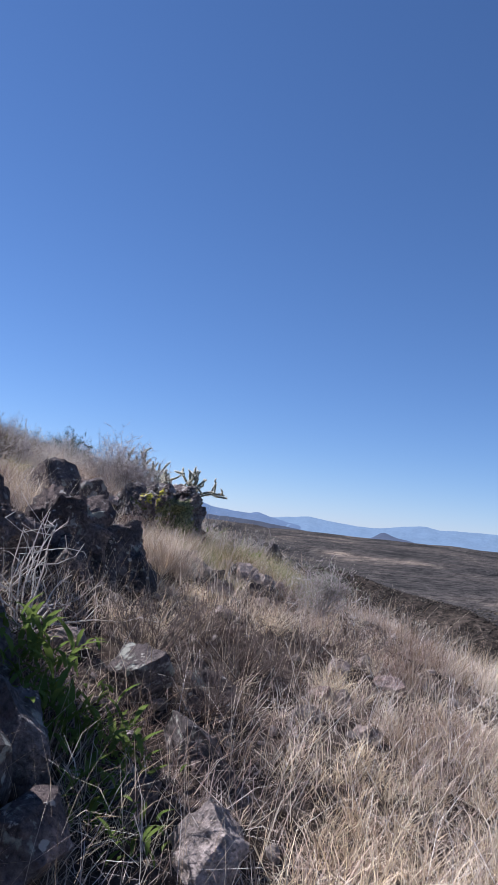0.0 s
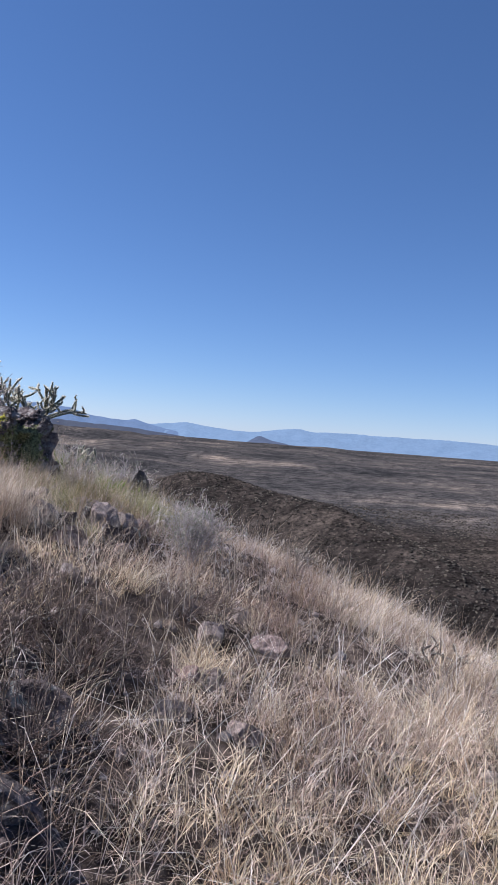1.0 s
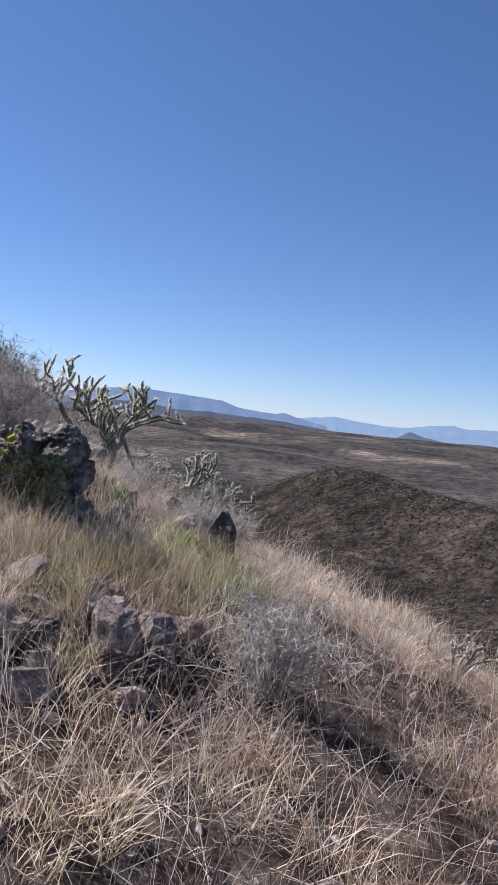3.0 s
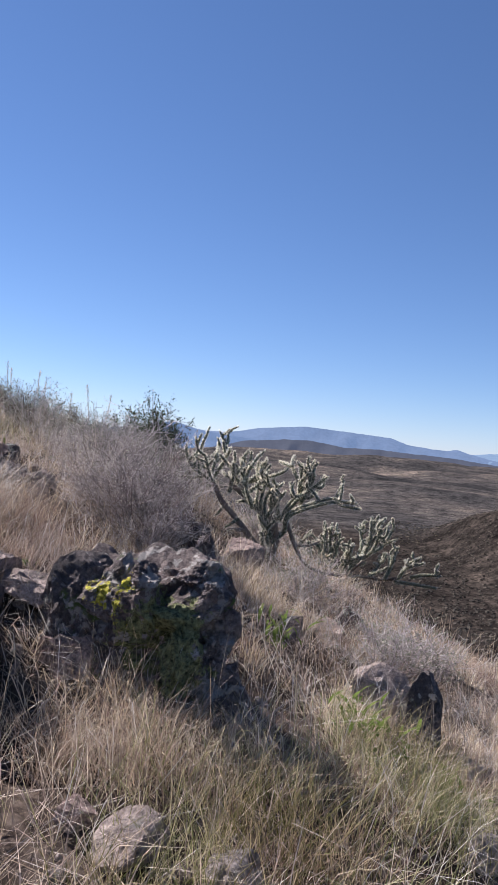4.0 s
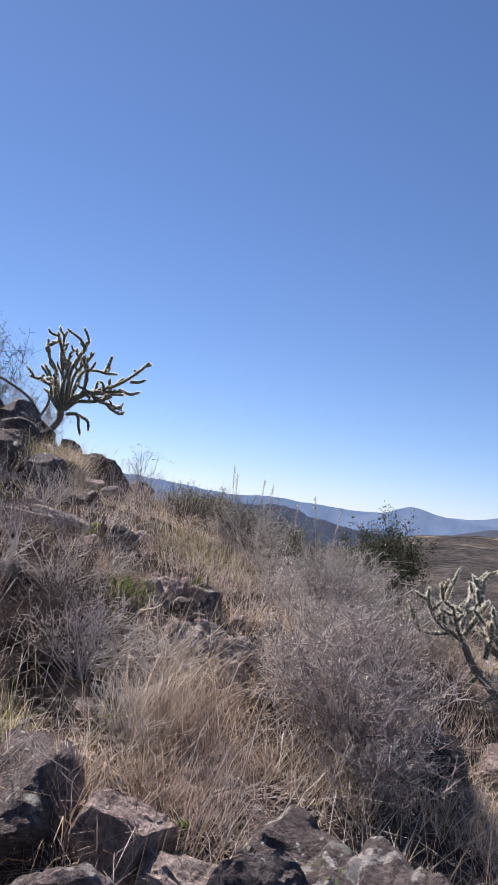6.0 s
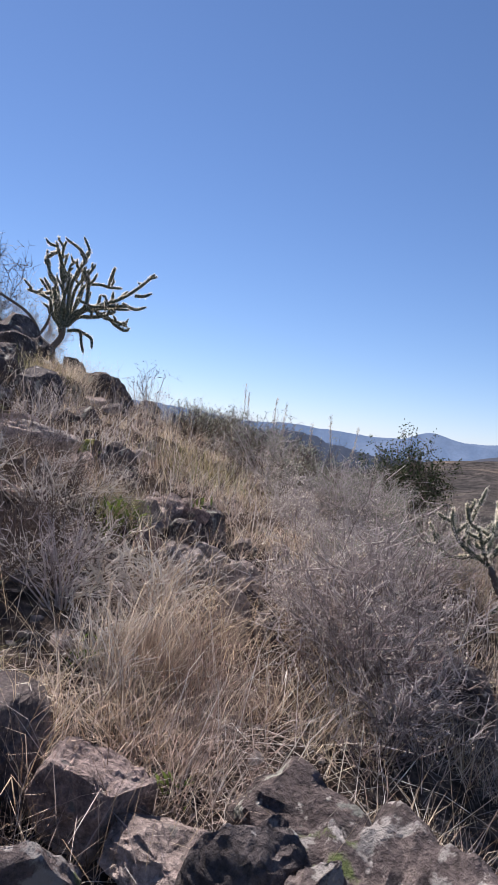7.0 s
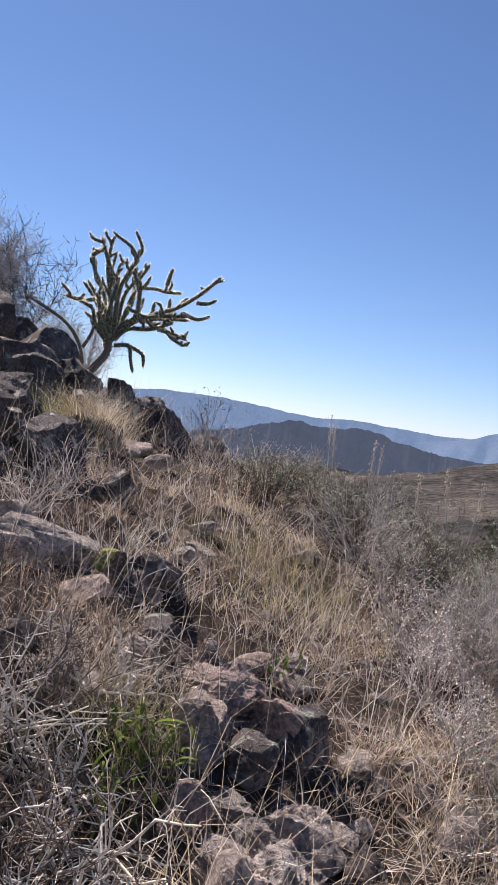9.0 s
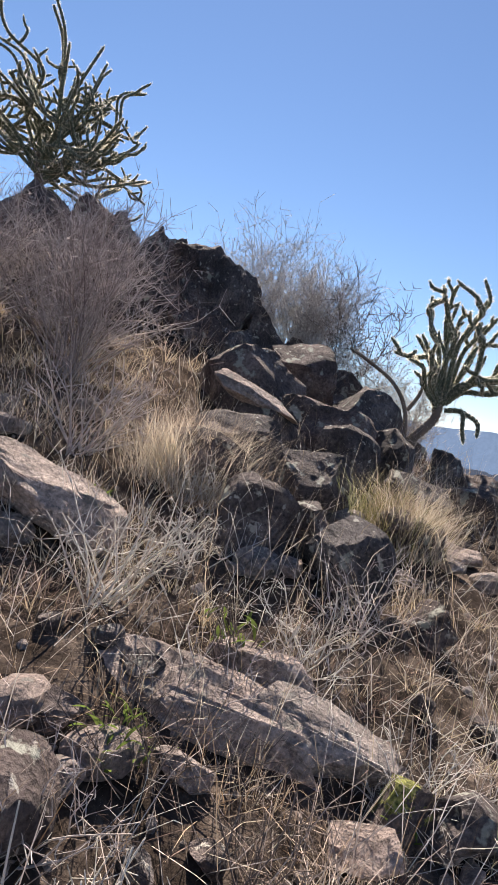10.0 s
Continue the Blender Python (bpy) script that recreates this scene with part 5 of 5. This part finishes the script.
def blades(name, label, mat, root, height, width, tilt, bend, seed, kind="stuff"):
    """One sheet of thin curved blades, each of a quad and a tip."""
    rng = np.random.default_rng(seed)
    n = len(root)
    turn = rng.uniform(0, 2 * np.pi, n)
    lodged = np.exp(-((root[:, 0] + 2.4) ** 2 + (root[:, 1] - 9.9) ** 2) / 0.8)   # beaten flat beside the path
    t = np.radians(np.minimum(np.abs(rng.normal(size=n)) * tilt * (1 + 0.9 * lodged), 85))
    flat = np.stack([np.cos(turn), np.sin(turn), 0 * turn], 1)
    up = np.stack([np.sin(t) * flat[:, 0] + 0.06, np.sin(t) * flat[:, 1] - 0.02, np.cos(t)], 1)
    curl = flat * (bend * rng.uniform(0, 1, n))[:, None]
    face = rng.uniform(0, 2 * np.pi, n)
    side = np.stack([np.cos(face), np.sin(face), 0 * face], 1) * (width / 2)[:, None]
    h = height[:, None]
    mid = root + 0.55 * h * up + 0.3 * h * curl
    tip = root + 0.95 * h * up + h * curl - np.array([0, 0, 0.3]) * h * np.linalg.norm(curl, axis=1, keepdims=True)
    v = np.stack([root - side, root + side, mid + 0.8 * side, mid - 0.8 * side, tip], 1).reshape(-1, 3)
    i = 5 * np.arange(n)[:, None]
    f = (i + np.array([0, 1, 2, 3, 3, 2, 4])).ravel()
    tagged(part(name, mesh_of(name, v, f, np.tile([4, 3], n), False), mat), label, "grass", kind=kind)


def spots(count, seed, reach=3.2, power=1.6):
    """Random places on the hill, thick near the walked line and thinning away from it."""
    rng = np.random.default_rng(seed)
    out = []
    need = count
    while need > 0:
        x, y = rng.uniform(-13, 6.5, 400000), rng.uniform(1.0, 21.5, 400000)
        keep = rng.uniform(0, 1, len(x)) < np.minimum(1, (reach / (off_lane(x, y) + 0.3)) ** power)
        edge = np.minimum(np.minimum(x + 13, 6.5 - x), np.minimum(y - 1.0, 21.5 - y))
        keep &= edge + 0.8 * vnoise(x, y, 1.3, 15) > rng.uniform(0, 1.6, len(x))
        got = np.stack([x[keep], y[keep]], 1)[:need]
        out.append(got)
        need -= len(got)
    return np.vstack(out), rng


def lay(xy):
    return np.column_stack([xy, ground_z(xy[:, 0], xy[:, 1]) - 0.01])


def rocky(x, y):
    """Where bare rock and soil break the grass, 0 to 1."""
    band = np.clip((-x - 3.2) / 1.5, 0, 1) * np.clip((y - 9.5) / 1, 0, 1)
    start = np.exp(-((x + 0.85) ** 2 + (y - 5.8) ** 2) / 0.7) + np.exp(-((x + 0.1) ** 2 + (y - 4.0) ** 2) / 0.3)
    start = start + 1.3 * np.exp(-((x + 1.3) ** 2 + (y - 8.55) ** 2) / 0.22) + 1.0 * np.exp(-((x - 0.1) ** 2 / 0.5 + (y - 5.0) ** 2 / 1.6))
    pile = np.exp(-((x - 0.12) ** 2 + (y - 7.45) ** 2) / 0.2) + np.exp(-((x - 0.55) ** 2 + (y - 9.6) ** 2) / 0.04) + np.exp(-((x + 4.4) ** 2 + (y - 10.75) ** 2) / 0.12) + 0.4 * np.exp(-((x + 2.95) ** 2 + (y - 11.3) ** 2) / 0.16) + 1.0 * np.exp(-((x + 3.1) ** 2 + (y - 10.05) ** 2) / 0.4)
    open_soil = 0.8 * np.exp(-((x + 0.9) ** 2 / 0.5 + (y - 12.5) ** 2 / 0.5)) + 0.7 * np.exp(-((x + 0.35) ** 2 / 0.6 + (y - 13.4) ** 2 / 0.8)) + 0.5 * np.exp(-((x + 5.6) ** 2 / 1.5 + (y - 11.6) ** 2 / 0.6))
    return np.clip(start + open_soil + 1.15 * pile + 0.6 * band + 0.35 * (vnoise(x, y, 0.9, 9) > 0.35), 0, 1)


def dry_grass():
    # tufts: many blades from one crown
    for name, label, mat, tufts, each, tall, wide, tilt, seed in (
            ("dry_grass", "straw-coloured bunch grass covering the hillside", STRAW, 11000, 28, 0.3, 0.0032, 36, 201),
            ("dead_grass", "matted grey-pink dead grass between the tufts", DEAD_GRASS, 14500, 22, 0.25, 0.0032, 52, 202)):
        xy, rng = spots(tufts, seed)
        clump = np.clip(0.38 + 2.3 * vnoise(xy[:, 0], xy[:, 1], 0.55, 12) + 0.7 * vnoise(xy[:, 0], xy[:, 1], 0.2, 14), 0.04, 1)
        keep = rng.uniform(0, 1, len(xy)) < clump * (1 - 0.7 * rocky(xy[:, 0], xy[:, 1]))
        if mat is STRAW:
            keep &= rng.uniform(0, 1, len(xy)) > 0.5 * np.clip((-xy[:, 0] - 2.6) / 1.2, 0, 1)
        xy = xy[keep]
        size = rng.uniform(0.4, 1.25, len(xy)) * (1 + 0.45 * vnoise(xy[:, 0], xy[:, 1], 0.8, 4)) * (1 - 0.5 * np.exp(-((xy[:, 0] - 0.1) ** 2 / 1.2 + (xy[:, 1] - 12.6) ** 2 / 5))) * (1 - 0.4 * np.clip((-xy[:, 0] - 2.6) / 1.2, 0, 1))
        who = np.repeat(np.arange(len(xy)), each)
        at = xy[who] + rng.normal(size=(len(who), 2)) * 0.045 * size[who, None]
        far = np.clip(off_lane(at[:, 0], at[:, 1]) / 3.5, 1, 3.2)
        blades(name, label, mat, lay(at), tall * size[who] * rng.uniform(0.55, 1.2, len(who)), wide * far * rng.uniform(0.7, 1.3, len(who)), tilt, 1.05, seed + 10)
    # loose litter lying about
    xy, rng = spots(58000, 203)
    xy = xy[(vnoise(xy[:, 0], xy[:, 1], 0.55, 12) > rng.uniform(-1.0, 0.1, len(xy))) & (rng.uniform(0, 1, len(xy)) > 1.2 * np.clip(rocky(xy[:, 0], xy[:, 1]) - 0.4, 0, 1))]
    far = np.clip(off_lane(xy[:, 0], xy[:, 1]) / 3.5, 1, 3)
    blades("grass_litter", "fallen bleached grass stems lying on the soil", DEAD_GRASS, lay(xy) + (0, 0, 0.02), rng.uniform(0.08, 0.3, len(xy)), 0.003 * far, 75, 0.5, 213)
    # long bleached stems, bent and crossing
    xy, rng = spots(24000, 206, 2.6)
    xy = xy[(vnoise(xy[:, 0], xy[:, 1], 0.55, 12) > rng.uniform(-1.0, 0.1, len(xy))) & ((xy[:, 1] > 7) | (rng.uniform(0, 1, len(xy)) < 0.45)) & (rng.uniform(0, 1, len(xy)) > 0.5 * rocky(xy[:, 0], xy[:, 1]))]
    far = np.clip(off_lane(xy[:, 0], xy[:, 1]) / 3.5, 1, 3)
    blades("bleached_stems", "long bent bleached stems tangled through the grass", WHITE_TWIG, lay(xy) + (0, 0, 0.03), rng.uniform(0.18, 0.5, len(xy)), 0.0034 * far, 50, 1.1, 216)
    # seed stems standing above the rest
    xy, rng = spots(9000, 204)
    far = np.clip(off_lane(xy[:, 0], xy[:, 1]) / 3.5, 1, 3)
    blades("grass_stems", "tall thin pale grass stems", STRAW, lay(xy), rng.uniform(0.35, 0.65, len(xy)), 0.002 * far, 14, 0.35, 214)


def pebbles():
    """Small broken stones and crumbs of soil on the ground."""
    xy, rng = spots(2400, 205, 2.2, 1.8)
    v, f = BALLS[1]
    size = 0.012 + 0.035 * rng.uniform(0, 1, len(xy)) ** 3
    squash = rng.uniform(0.5, 1.2, (len(xy), 1, 3))
    p = v[None] * size[:, None, None] * squash + (lay(xy) + (0, 0, 0.012))[:, None] + rng.normal(size=(len(xy), len(v), 3)) * 0.12 * size[:, None, None]
    faces = (f[None] + len(v) * np.arange(len(xy))[:, None, None]).ravel()
    tagged(part("gravel", mesh_of("gravel", p, faces, np.full(len(faces) // 3, 3), False), TAN_ROCK), "small broken stones scattered over the soil", "gravel", kind="stuff")


def tuft_group(name, label, mat, places, seed, tilt=24, wide=0.003):
    """Single large tufts: (x, y, height, radius, blades)."""
    rng = np.random.default_rng(seed)
    root, tall = [], []
    for x, y, h, r, n in places:
        p = np.array([x, y]) + rng.normal(size=(n, 2)) * r * 0.5
        root.append(lay(p))
        tall.append(h * rng.uniform(0.5, 1.15, n))
    root, tall = np.vstack(root), np.concatenate(tall)
    blades(name, label, mat, root, tall, np.full(len(tall), wide), tilt, 0.6, seed)


dry_grass()
pebbles()
tuft_group("golden_grass", "tuft of golden dry grass", GOLD, ((-6.25, 11.1, 0.5, 0.3, 2200), (-5.95, 12.45, 0.5, 0.2, 900), (-2.1, 9.75, 0.4, 0.25, 900), (-0.75, 8.3, 0.3, 0.15, 260), (-0.4, 7.0, 0.4, 0.3, 900), (-0.55, 8.35, 0.34, 0.3, 500), (-0.2, 8.5, 0.3, 0.25, 300)), 301)
tuft_group("lodged_grass", "bent-over bleached grass lying in a tangle", DEAD_GRASS, ((-1.75, 9.7, 0.34, 0.35, 700), (-2.1, 9.95, 0.34, 0.3, 600), (-1.55, 9.45, 0.3, 0.25, 400)), 303, 62, 0.0032)
tuft_group("green_grass", "green-tinged grass among straw", GREEN_GRASS, ((0.1, 8.3, 0.36, 0.6, 1100), (0.5, 9.2, 0.38, 0.35, 800), (-0.05, 7.75, 0.25, 0.3, 500), (0.17, 7.2, 0.2, 0.12, 250), (0.75, 9.0, 0.35, 0.3, 500), (-3.2, 10.6, 0.25, 0.2, 300), (-2.4, 9.0, 0.25, 0.2, 300), (-6.0, 12.3, 0.45, 0.25, 600), (-3.9, 12.2, 0.35, 0.5, 400)), 302)
